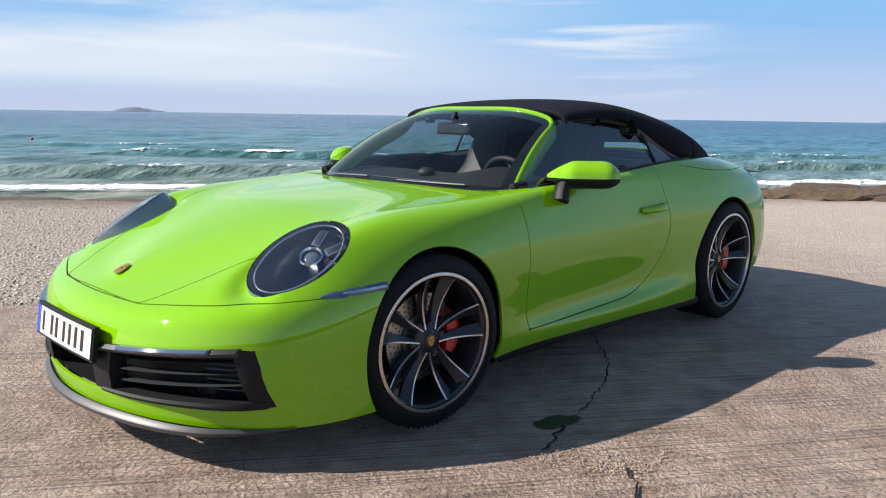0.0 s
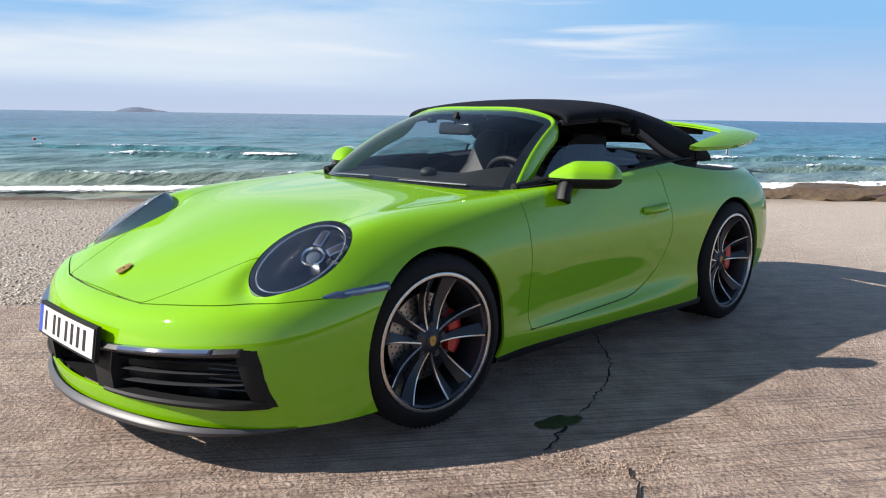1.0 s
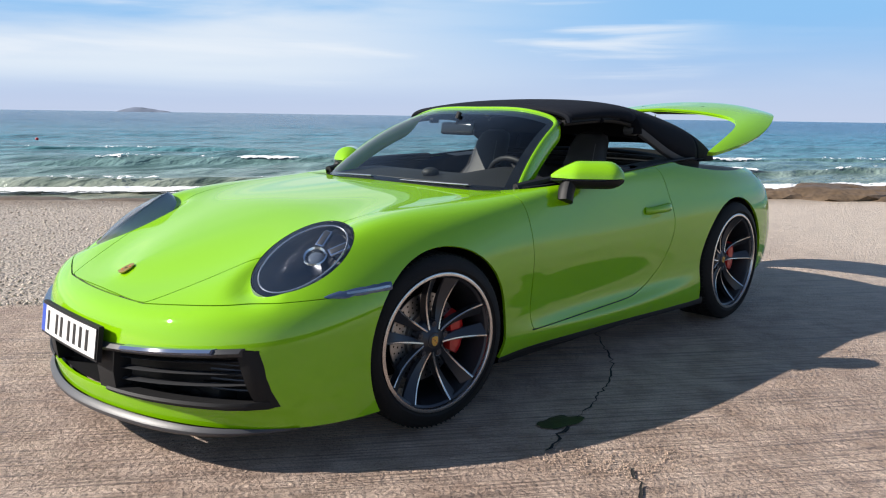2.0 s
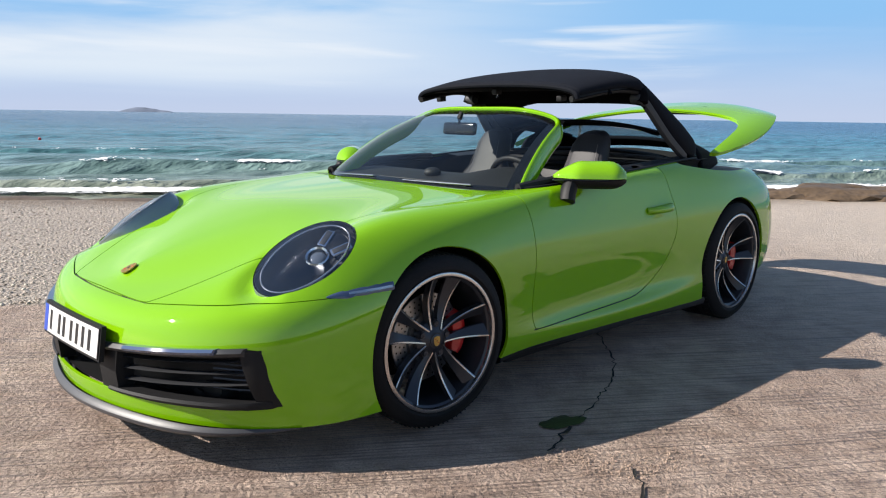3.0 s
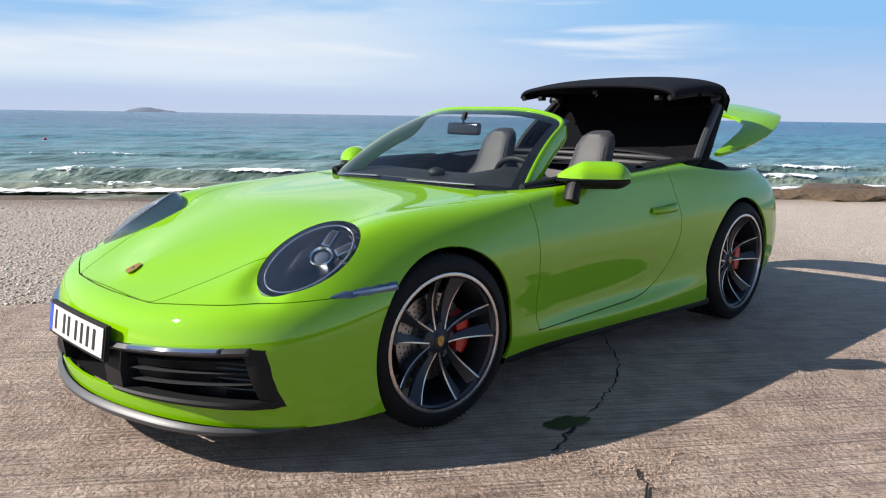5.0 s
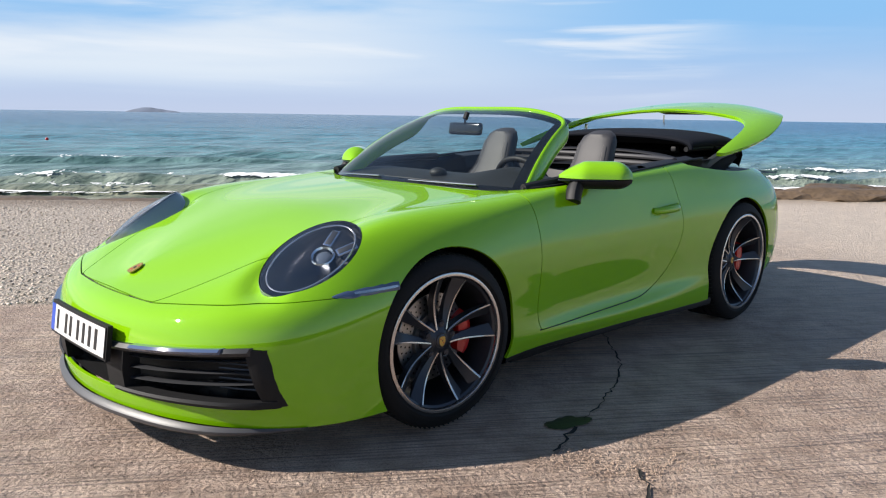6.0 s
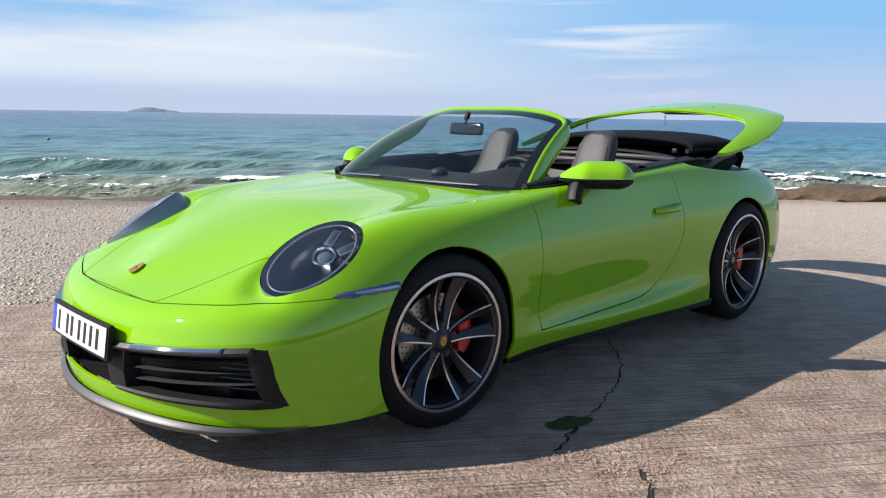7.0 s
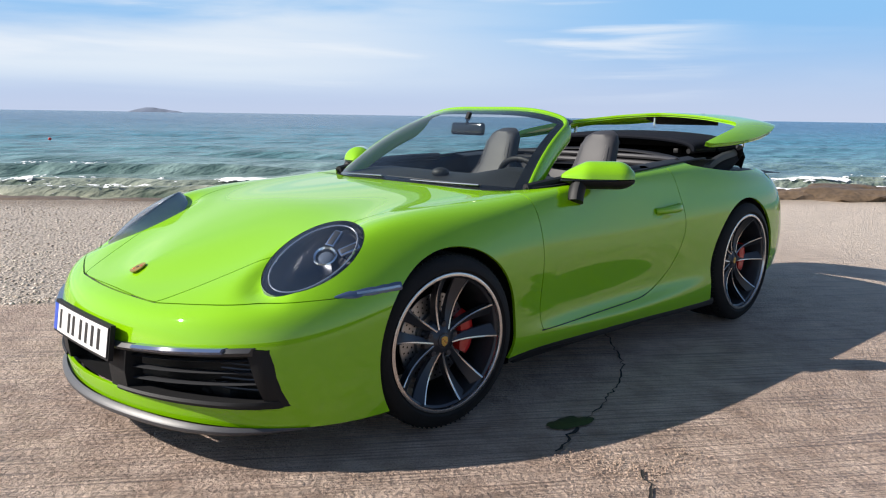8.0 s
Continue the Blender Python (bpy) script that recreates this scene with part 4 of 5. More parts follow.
# ---- cabin ----
def build_cabin():
    top = [Vector(p) for p in RIM]
    half = [p for p in top if p.y > .001]
    half.sort(key=lambda p: -p.x)
    keep = []
    for p in half:
        if not keep or (p - keep[-1]).length > .012:
            keep.append(p)
    loop = keep + [Vector((p.x, -p.y, p.z)) for p in reversed(keep)]
    C = Vector((-1.55, 0, 0))
    rows = []
    for p in loop:
        q = Vector((p.x, p.y, 0)) - C
        w = .93 if abs(p.y) > .4 else .97
        rows.append([p + Vector((0, 0, -.008)), p - q.normalized() * .012 + Vector((0, 0, -.006)), p - q.normalized() * .035 + Vector((0, 0, -.03)), Vector((C.x + q.x * w, C.y + q.y * w, .62)), Vector((C.x + q.x * .88, C.y + q.y * .88, .28)), Vector((C.x, C.y, .27)) + q * .05])
    bm = grid_bm(rows, closed_u=True)
    part("cabin_lining", bm, DARKLEATHER, car, "dark leather cabin lining")
    for s in (1, -1):
        path = [Vector((p.x, s * (p.y - .004), p.z + .002)) for p in keep if -2.25 < p.x < -.64]
        part("belt_seal", tube(path, .009, 8, flat=.8), BLACK, car, "black belt seal")
    # dashboard with the hump over the dials
    rows = []
    for y in np.linspace(-.66, .66, 45):
        hump = .050 * math.exp(-((y - .36) / .17) ** 2)
        b = -.60 - .05 * (abs(y) / .66) ** 2
        rows.append([Vector((b + .05, y, .845)), Vector((b - .10, y, .868)), Vector((b - .26, y, .885 + hump * .8)), Vector((b - .38, y, .885 + hump)), Vector((b - .41, y, .865 + hump)), Vector((b - .40, y, .80)), Vector((b - .33, y, .62)), Vector((b - .30, y, .40))])
    part("dashboard", grid_bm(rows), DASH, car, "black dashboard with hooded dials")
    bm = bmesh.new()
    q = bmesh.ops.create_uvsphere(bm, u_segments=20, v_segments=12, radius=.046)["verts"]
    bmesh.ops.scale(bm, vec=(1, 1, .6), verts=q)
    bmesh.ops.translate(bm, vec=(-.80, 0, .893), verts=q)
    part("dash_clock", bm, DASH, car, "round dashboard clock")
    # steering wheel
    st = new("steering_wheel")
    st.parent = car
    st.matrix_basis = pose(-1.07, .36, .815, 0, -66)
    ring = [Vector((math.cos(a) * .178, math.sin(a) * .178, 0)) for a in np.linspace(0, 2 * math.pi, 49)]
    part("wheel_rim", tube(ring, .0155, 10, caps=False), DARKLEATHER, st)
    bm = bmesh.new()
    add_box(bm, (0, 0, 0), (.13, .14, .05), None, .02)
    part("airbag_pad", bm, DARKLEATHER, st)
    for a in (0, 90, -90):
        bm = bmesh.new()
        add_box(bm, (-.115, 0, 0), (.10, .03, .012), pose(0, 0, 0, 0, 0, a), .004)
        part("wheel_spoke", bm, SILVER, st)

    def seat(y):
        st = new("seat")
        st.parent = car
        st.matrix_basis = pose(-1.30, y, 0)
        rows = []
        prof = ((.40, .225), (.50, .235), (.62, .235), (.72, .225), (.80, .20), (.86, .155), (.90, .128), (.97, .120), (1.04, .112), (1.085, .095), (1.105, .06))
        for z, w in prof:
            x = -.16 - (z - .4) * .38
            d = .085 if z < .85 else .062
            if z > 1.06:
                d *= .75
            ring = []
            for a in np.linspace(0, 2 * math.pi, 28, endpoint=False):
                c, q = math.cos(a), math.sin(a)
                ring.append(Vector((x + math.copysign(abs(c) ** .6, c) * d, math.copysign(abs(q) ** .7, q) * w, z - .25 * math.copysign(abs(c) ** .6, c) * d)))
            rows.append(ring)
        bm = grid_bm(rows, closed_v=True)
        bm.verts.ensure_lookup_table()
        bm.faces.new(bm.verts[-28:])
        bmesh.ops.recalc_face_normals(bm, faces=bm.faces)
        b = part("backrest", bm, LEATHER, st, "grey leather backrest with built-in headrest")
        for o in (-1, 1):
            path = [Vector((-.16 - (z - .4) * .38 + d + .004, o * w * .74, z)) for z, w, d in ((.55, .235, .083), (.7, .228, .083), (.8, .20, .083), (.88, .142, .06), (.96, .122, .058), (1.04, .112, .058))]
            part("stitching", tube(path, .0015, 5), STITCH, b)
        bm = bmesh.new()
        add_box(bm, (.10, 0, .42), (.50, .48, .14), pose(0, 0, 0, 0, -6), .05, 3)
        part("seat_cushion", bm, LEATHER, st)
        return st

    a = seat(.36)
    copy_thing(a, pose(-1.30, -.36, 0))
    # rear bulkhead with its slot, and the grey side pads
    rows = []
    for y in np.linspace(-.66, .66, 41):
        k = 1 - (abs(y) / .66) ** 3
        rows.append([Vector((-1.98 - .22 * k, y, z)) + Vector((dx, 0, 0)) for z, dx in ((.45, .10), (.80, .06), (.872, .02), (.885, -.02))])
    part("rear_bulkhead", grid_bm(rows), LEATHER, car, "grey leather rear bulkhead")
    for z, r in ((.915, .020), (.955, .016)):
        path = [Vector((-2.0 - .24 * (1 - (abs(y) / .68) ** 3), y, z)) for y in np.linspace(-.68, .68, 41)]
        part("bulkhead_rail", tube(path, r, 8, flat=.9), LEATHER, car)
    path = [Vector((-2.03 - .25 * (1 - (abs(y) / .70) ** 3), y, .985 - .04 * (abs(y) / .7) ** 2)) for y in np.linspace(-.70, .70, 41)]
    part("cover_flap", tube(path, .030, 10, flat=.45), DARKLEATHER, car, "dark padded edge behind the seats")
    for s in (1, -1):
        bm = bmesh.new()
        rows = [[Vector((x, s * (yo), z)) for yo, z in ((.765 - .05 * t, .925 + .035 * t), (.70 - .05 * t, .94 + .035 * t), (.60 - .02 * t, .93 + .03 * t), (.58, .86))] for t, x in zip(np.linspace(0, 1, 10), np.linspace(-1.62, -2.18, 10))]
        part("side_pad", grid_bm(rows), DARKLEATHER, car, "dark leather rear side pad")
        # pillar end and lock on the door's far side
        bm = tube(curve([(-.66, s * .69, .87), (-.95, s * .735, .905), (-1.5, s * .735, .925)], 14), .022, 8)
        part("door_top", bm, DARKLEATHER, car, "dark padded door top")
    # rear-view mirror
    rv = new("rear_view_mirror")
    rv.parent = car
    rv.matrix_basis = pose(-1.00, .0, 1.118, 0, -8, 0)
    bm = bmesh.new()
    add_box(bm, (0, 0, 0), (.032, .235, .066), None, .015, 3)
    part("mirror_case", bm, GLOSS, rv)
    part("mirror_stem", tube([(.01, 0, .025), (.012, 0, .05), (.0, 0, .085)], .014, 8), BLACK, rv)
    # wipers
    for y0, y1 in ((.50, -.08), (-.10, -.62)):
        wp = new("wiper")
        wp.parent = car
        P = [BASE[20] * 0 + Vector((float(np.interp(y, [p.y for p in BASE], [p.x for p in BASE])) - .03, y, float(np.interp(y, [p.y for p in BASE], [p.z for p in BASE])) + .010)) for y in np.linspace(y0, y1, 16)]
        part("wiper_blade", tube(P, .006, 6), BLACK, wp)
        Q = [p + Vector((.018, 0, .003 - .010 * (i / 15))) for i, p in enumerate(P[:11])]
        # silver stands in for the sun's glint on the arm
        part("wiper_arm", tube(Q, lambda t: .009 - .004 * t, 8, flat=.5), SILVER, wp)


build_cabin()


# ---- lid over the folded top ----
lid = new("roof_cover")
lid.parent = car
lid["label"] = "lime green hinged cover over the folded top"


def build_lid(bm):
    shell = finish(bm, "cover_shell", lid, "join", "lime green outer shell", depth=.014)
    bm = bmesh.new()
    bm.from_mesh(shell.data)
    for v in bm.verts:
        v.co.z -= .012
        v.co.x -= .006
        v.co.y *= .992
    bmesh.ops.reverse_faces(bm, faces=bm.faces)
    part("cover_lining", bm, PAINT, lid, "green inner shell")
    for k in range(8):
        bm = bmesh.new()
        add_box(bm, (-2.90 - .028 * k, 0, 0.952 - .0125 * k), (.010, .50, .026), bevel=.003)
        part("vent_slat", bm, BLACK, lid)
    # latch hook under the front edge and struts
    bm = tube([(-2.66, 0, .97), (-2.65, 0, .92), (-2.655, 0, .90)], .006, 6)
    part("latch_hook", bm, SILVER, lid)
    for s in (1, -1):
        bm = tube([(-2.64, s * .66, .90), (-2.60, s * .665, .80)], .011, 8)
        part("lid_strut", bm, SILVER, lid, "bright hinge strut")


build_lid(lid_bm)
# tray under the lid
rows = [[Vector((x, y, .89 - .025 * (abs(y) / .7) ** 2 - .04 * max(0, -x - 2.85))) for y in np.linspace(-.79, .79, 15)] for x in np.linspace(-2.10, -3.22, 9)]
part("roof_well", grid_bm(rows), BLACK, car, "black well for the folded top")


# ---- folding top: a front panel, a middle bow and a rear panel ----
RX = (-1.10, -1.4, -1.7, -2.0, -2.3, -2.6, -2.9)


def roof_point(x, s):
    """Outside of the closed top; s from -1 to 1 across."""
    zc = float(spline(RX, (1.232, 1.274, 1.290, 1.277, 1.220, 1.125, .995), x)[0, 0])
    w = float(spline(RX, (.552, .602, .640, .690, .705, .64, .54), x)[0, 0])
    zs = float(spline(RX, (1.160, 1.185, 1.160, 1.020, .945, .930, .92), x)[0, 0])
    a = abs(s)
    return Vector((x, math.copysign(w * math.sin(a * math.pi / 2) ** .96, s), zs + (zc - zs) * math.cos(a * math.pi / 2) ** .62))


def roof_piece(name, xs, parent, label, thick=.022, skip=None, s0=-1.0, s1=1.0):
    S = np.linspace(s0, s1, 49)
    bm = grid_bm([[roof_point(x, s) for s in S] for x in xs])
    if skip:
        bmesh.ops.delete(bm, geom=[f for f in bm.faces if skip(f.calc_center_median())], context="FACES")
    bmesh.ops.recalc_face_normals(bm, faces=bm.faces)
    if sum(f.normal.z for f in bm.faces) < 0:
        bmesh.ops.reverse_faces(bm, faces=bm.faces)
    ob = part(name, bm, [FABRIC, LINING], parent, label)
    m = ob.modifiers.new("thickness", "SOLIDIFY")
    m.thickness, m.offset, m.material_offset, m.material_offset_rim = thick, -1, 1, 0
    return ob


top_front, top_mid, top_rear = new("top_front"), new("top_middle"), new("top_rear")
for o, l in ((top_front, "stiff fabric-covered front roof panel"), (top_mid, "folding fabric bow with its linkage"), (top_rear, "fabric rear section with glass window")):
    o.parent = car
    o["label"] = l
roof_piece("front_panel", np.linspace(-1.212, -1.72, 16), top_front, "taut dark blue fabric", .035)
roof_piece("middle_panel", np.linspace(-1.715, -2.32, 23), top_mid, "taut dark blue fabric", skip=lambda c: c.x < -2.08 and abs(c.y) < .50)
window = lambda c: (-2.64 < c.x < -2.24 and abs(c.y) < .42) or (c.x > -2.32 and abs(c.y) > .52)
roof_piece("rear_panel", np.linspace(-2.07, -2.80, 26), top_rear, "dark blue fabric around the rear window", skip=window)
bm = grid_bm([[Vector((p.x, p.y, p.z - .01)) for p in [roof_point(x, s) for s in np.linspace(-.46, .46, 12)]] for x in (-2.21, -2.33, -2.43, -2.53, -2.66)])
part("rear_window", bm, SIDEGLASS, top_rear, "tinted rear window")
# piping along the header, latch and seals
path = [roof_point(-1.212, s) + Vector((.004, 0, -.014)) for s in np.linspace(-1, 1, 41)]
part("header_piping", tube(path, .014, 8), FABRIC, top_front)
for y in (-.44, 0, .44):
    bm = bmesh.new()
    add_box(bm, (-1.255, y, 1.195 - .05 * y * y * 4), (.05, .035, .03), None, .006)
    part("roof_latch", bm, BLACK, top_front)
part("latch_hook", tube([(-1.26, 0, 1.20), (-1.26, 0, 1.17), (-1.25, 0, 1.165)], .005, 6), SILVER, top_front)
for s in (1, -1):
    # side rails of the panel and the bow's links
    path = [roof_point(x, s) + Vector((0, -s * .02, -.012)) for x in np.linspace(-1.19, -1.72, 12)]
    part("side_rail", tube(path, .016, 8), BLACK, top_front, "black side rail with seal")
    path = [roof_point(x, s) + Vector((0, -s * .02, -.012)) for x in np.linspace(-1.72, -2.20, 14)] + [Vector((-2.24, s * .665, .915)), Vector((-2.255, s * .66, .875))]
    part("main_link", tube(path, .022, 8, flat=1.4), LINK, top_mid, "dark grey main link")
    path = [roof_point(x, s * .93) + Vector((0, -s * .05, -.03)) for x in np.linspace(-1.66, -2.12, 14)]
    part("second_link", tube(path, .014, 8, flat=1.6), BLACK, top_mid)
    bm = revolve([(.001, -.03), (.03, -.03), (.03, .03), (.001, .03)], 16)
    part("link_joint", bm, LINK, top_mid, at=Matrix.Translation(roof_point(-1.72, s) + Vector((0, -s * .03, -.03))))
part("hinge_flap", tube([roof_point(-1.725, s) + Vector((0, 0, -.05)) for s in np.linspace(-1, 1, 31)], (.032), 10), LINING, top_mid, "black fabric fold")
# inner headliner, slung under the panel and the bow
rows = [[roof_point(x, q * .96) + Vector((0, 0, -.030 - .065 * math.cos(q * math.pi / 2) * math.sin(math.pi * min(1, max(0, (-1.20 - x) / .55))))) for q in np.linspace(-1, 1, 25)] for x in np.linspace(-1.20, -1.76, 12)]
rows.append([roof_point(-1.73, q * .96) + Vector((0, 0, -.12 - .08 * math.cos(q * math.pi / 2))) for q in np.linspace(-1, 1, 25)])
part("headliner", grid_bm(rows), LINING, top_front, "black headliner")
rows = [[roof_point(x, q * .96) + Vector((0, 0, -.024 - .05 * math.cos(q * math.pi / 2) * math.sin(math.pi * min(1, max(0, (-1.71 - x) / .37))))) for q in np.linspace(-1, 1, 25)] for x in np.linspace(-1.715, -2.08, 10)]
part("headliner", grid_bm(rows), LINING, top_mid, "black headliner")
for x in (-1.45, -1.70):
    path = [roof_point(x, s) + Vector((0, 0, -.045)) for s in np.linspace(-.95, .95, 31)]
    part("cross_bow", tube(path, .012, 6), LINING, top_front)



# side glass that sinks into the doors
side_glass = []
for s in (1, -1):
    g = new("side_window")
    g.parent = car
    rows = []
    for t in np.linspace(0, 1, 22):
        x = -.70 - 1.10 * t
        zt = float(spline((-.66, -.9, -1.17, -1.4, -1.6, -1.8), (.90, 1.03, 1.165, 1.178, 1.170, 1.13), x)[0, 0])
        zb = float(np.interp(-x, (.6, 1.2, 1.85), (.86, .885, .925)))
        rows.append([Vector((x, s * (.765 - .19 * k * (zt - zb) / .28), zb + (zt - zb) * k)) for k in np.linspace(0, 1, 6)])
    p = part("pane", grid_bm(rows), SIDEGLASS, g, "tinted side pane")
    p.visible_shadow = False
    side_glass.append(g)
    q = new("quarter_window")
    q.parent = car
    rows = []
    for t in np.linspace(0, 1, 10):
        x = -1.815 - .22 * t
        zt = 1.105 - .150 * t - .02 * t * t
        zb = .930 + .02 * t
        rows.append([Vector((x, s * (.765 - .02 * t - .15 * k * (zt - zb) / .2), zb + max(.004, zt - zb) * k)) for k in np.linspace(0, 1, 5)])
    p = part("pane", grid_bm(rows), SIDEGLASS, q, "tinted quarter pane")
    p.visible_shadow = False
    part("divider", tube([(-1.81, s * .765, .925), (-1.80, s * .64, 1.13)], .010, 8, flat=.6), BLACK, q)
    side_glass.append(q)




def about(m, y_turn):
    return m @ pose(0, 0, 0, 0, y_turn) @ m.inverted()


def top_rows():
    """The front panel's rear edge on its arc, with the panel's tilt; the bow swings to meet it."""
    edge = Vector((-1.70, 0, 1.16))
    arc = ((0, -1.7, 1.16, 0), (2.15, -1.7, 1.16, 0), (2.5, -1.702, 1.21, 3), (2.8, -1.715, 1.285, 5), (3.0, -1.737, 1.333, 6.1), (3.25, -1.83, 1.4, 5.5), (3.5, -1.94, 1.448, 5), (3.75, -2.075, 1.488, 4.6), (4.0, -2.215, 1.508, 4.3), (4.25, -2.34, 1.495, 3.8), (4.5, -2.449, 1.464, 3.4), (4.7, -2.52, 1.43, 3.2), (5.1, -2.71, 1.29, 2), (5.5, -2.83, 1.12, 0), (5.8, -2.875, 1.03, -1), (6.0, -2.88, 0.99, -2), (6.2, -2.88, 0.975, -2.5), (8, -2.88, 0.975, -2.5))
    front, mid, rear = [], [], []
    for t, x, z, tilt in arc:
        a = math.degrees(math.atan2(z - .93, x + 2.14)) - math.degrees(math.atan2(.23, .44))
        front.append((t, Matrix.Translation((x, 0, z)) @ pose(0, 0, 0, 0, tilt) @ Matrix.Translation(-edge)))
        mid.append((t, Matrix.Translation((x, 0, z)) @ pose(0, 0, 0, 0, -a) @ Matrix.Translation(-edge)))
        k = min(1, a / 70)
        rear.append((t, Matrix.Translation((-.12 * k, 0, -.085 * k)) @ about(Matrix.Translation((-2.80, 0, .99)), 22 * k)))
    return front, mid, rear


def lid_row(t, x, z, a):
    """The cover's pose from the place of its side tip and its tilt."""
    tip = Matrix.Translation((-1.876, 0, .941))
    return t, Matrix.Translation((x, 0, z)) @ pose(0, 0, 0, 0, a) @ tip.inverted()


def motions():
    f, m, r = top_rows()
    walk(top_front, f)
    walk(top_mid, m)
    walk(top_rear, r)
    walk(lid, [lid_row(0, -1.876, .941, 0), lid_row(.2, -1.905, .950, 1), lid_row(.5, -1.993, .975, 3), lid_row(1, -2.10, 1.02, 7), lid_row(1.25, -2.175, 1.015, 10.8), lid_row(1.5, -2.245, .998, 14.6), lid_row(1.75, -2.285, .98, 15.8), lid_row(2.2, -2.30, .968, 16.2), lid_row(7.35, -2.30, .967, 16.2), lid_row(7.6, -2.265, .985, 14), lid_row(7.8, -2.20, 1.014, 12.2), lid_row(8, -2.12, 1.038, 9.2)])
    for k, g in enumerate(side_glass):
        walk(g, [(0, pose(0, 0, 0)), (.15, pose(0, 0, 0)), (.6, pose(0, .002 * (1 if k < 2 else -1), -.06)), (1.2, pose(0, .008 * (1 if k < 2 else -1), -.17)), (2.0, pose(0, .016 * (1 if k < 2 else -1), -.33)), (8, pose(0, .016 * (1 if k < 2 else -1), -.33))])
    for w, track in WAVES:
        walk(w, [(t, Matrix.Translation(SHORE_N * d)) for t, d in track])


# ---- ground ----
SHORE_N = Vector((-.57, -.82, 0)).normalized()
SHORE_T = Vector((SHORE_N.y, -SHORE_N.x, 0))


def shore(s, d, z=0.0):
    return SHORE_N * d + SHORE_T * s + Vector((0, 0, z))


def nodes_of(name):
    m = bpy.data.materials.new(name)
    m.use_nodes = True
    return m, m.node_tree.nodes, m.node_tree.links, m.node_tree.nodes["Principled BSDF"]


def concrete_material():
    """Brushed concrete: brown with damp stains, bleached towards the east, coarse aggregate on the seaward strip."""
    m, N, L, b = nodes_of("brushed_concrete")
    co = N.new("ShaderNodeTexCoord")
    turn = N.new("ShaderNodeMapping")
    turn.inputs["Rotation"].default_value = (0, 0, -math.atan2(SHORE_T.y, SHORE_T.x))
    L.new(co.outputs["Object"], turn.inputs[0])
    sep = N.new("ShaderNodeSeparateXYZ")
    L.new(turn.outputs[0], sep.inputs[0])

    def noise_tex(scale, detail=6, stretch=None, rough=.6):
        n = N.new("ShaderNodeTexNoise")
        n.inputs["Scale"].default_value, n.inputs["Detail"].default_value, n.inputs["Roughness"].default_value = scale, detail, rough
        if stretch:
            q = N.new("ShaderNodeMapping")
            q.inputs["Scale"].default_value = stretch
            L.new(turn.outputs[0], q.inputs[0])
            L.new(q.outputs[0], n.inputs["Vector"])
        else:
            L.new(turn.outputs[0], n.inputs["Vector"])
        return n.outputs["Fac"]

    def ramp(fac, p0, c0, p1, c1):
        r = N.new("ShaderNodeValToRGB")
        e = r.color_ramp.elements
        e[0].position, e[0].color, e[1].position, e[1].color = p0, (*c0, 1), p1, (*c1, 1)
        L.new(fac, r.inputs[0])
        return r.outputs[0]

    def mix(kind, f, a, c):
        x = N.new("ShaderNodeMixRGB")
        x.blend_type = kind
        for s, v in ((0, f), (1, a), (2, c)):
            if isinstance(v, (int, float)):
                x.inputs[s].default_value = v
            elif isinstance(v, tuple):
                x.inputs[s].default_value = (*v, 1)
            else:
                L.new(v, x.inputs[s])
        return x.outputs[0]

    def math_node(op, a, c, clamp=False):
        x = N.new("ShaderNodeMath")
        x.operation, x.use_clamp = op, clamp
        for s, v in ((0, a), (1, c)):
            if isinstance(v, (int, float)):
                x.inputs[s].default_value = v
            else:
                L.new(v, x.inputs[s])
        return x.outputs[0]

    def span(v, lo, hi):
        x = N.new("ShaderNodeMapRange")
        x.interpolation_type = "SMOOTHSTEP"
        x.inputs["From Min"].default_value, x.inputs["From Max"].default_value = lo, hi
        L.new(v, x.inputs["Value"])
        return x.outputs[0]

    big, mid, fine = noise_tex(.9, 5), noise_tex(6, 7), noise_tex(130, 4)
    streak = noise_tex(1, 5, (1.2, 75, 1), .65)
    streak2 = noise_tex(1, 4, (5, 150, 1), .6)
    wob = math_node("MULTIPLY", math_node("SUBTRACT", mid, .5), .5)
    # s along the shore is x here, d out to sea is y with its sign turned
    s_, d_ = math_node("ADD", sep.outputs["X"], wob), math_node("MULTIPLY", math_node("ADD", sep.outputs["Y"], math_node("MULTIPLY", wob, .35)), SIGN)
    coarse = math_node("MULTIPLY", span(d_, 1.44, 1.54), math_node("SUBTRACT", 1.0, span(s_, 1.0, 3.5)))
    base = ramp(mid, .32, (.46, .328, .250), .68, (.75, .580, .470))
    base = mix("MULTIPLY", .8, base, ramp(streak, .38, (.29, .27, .27), .52, (1, 1, 1)))
    base = mix("MULTIPLY", .5, base, ramp(big, .35, (.62, .58, .55), .62, (1, 1, 1)))
    base = mix("MIX", math_node("MULTIPLY", span(s_, 2.0, 6.0), .8), base, ramp(streak, .3, (.62, .51, .41), .7, (.80, .71, .60)))
    vor = N.new("ShaderNodeTexVoronoi")
    vor.inputs["Scale"].default_value = 34
    L.new(turn.outputs[0], vor.inputs["Vector"])
    peb = mix("MULTIPLY", .7, ramp(noise_tex(46, 5), .34, (.31, .245, .19), .64, (.92, .80, .68)), ramp(vor.outputs["Distance"], .10, (1, 1, 1), .85, (.5, .48, .46)))
    base = mix("MIX", coarse, base, peb)
    base = mix("MULTIPLY", .5, base, ramp(fine, .32, (.5, .48, .46), .62, (1, 1, 1)))
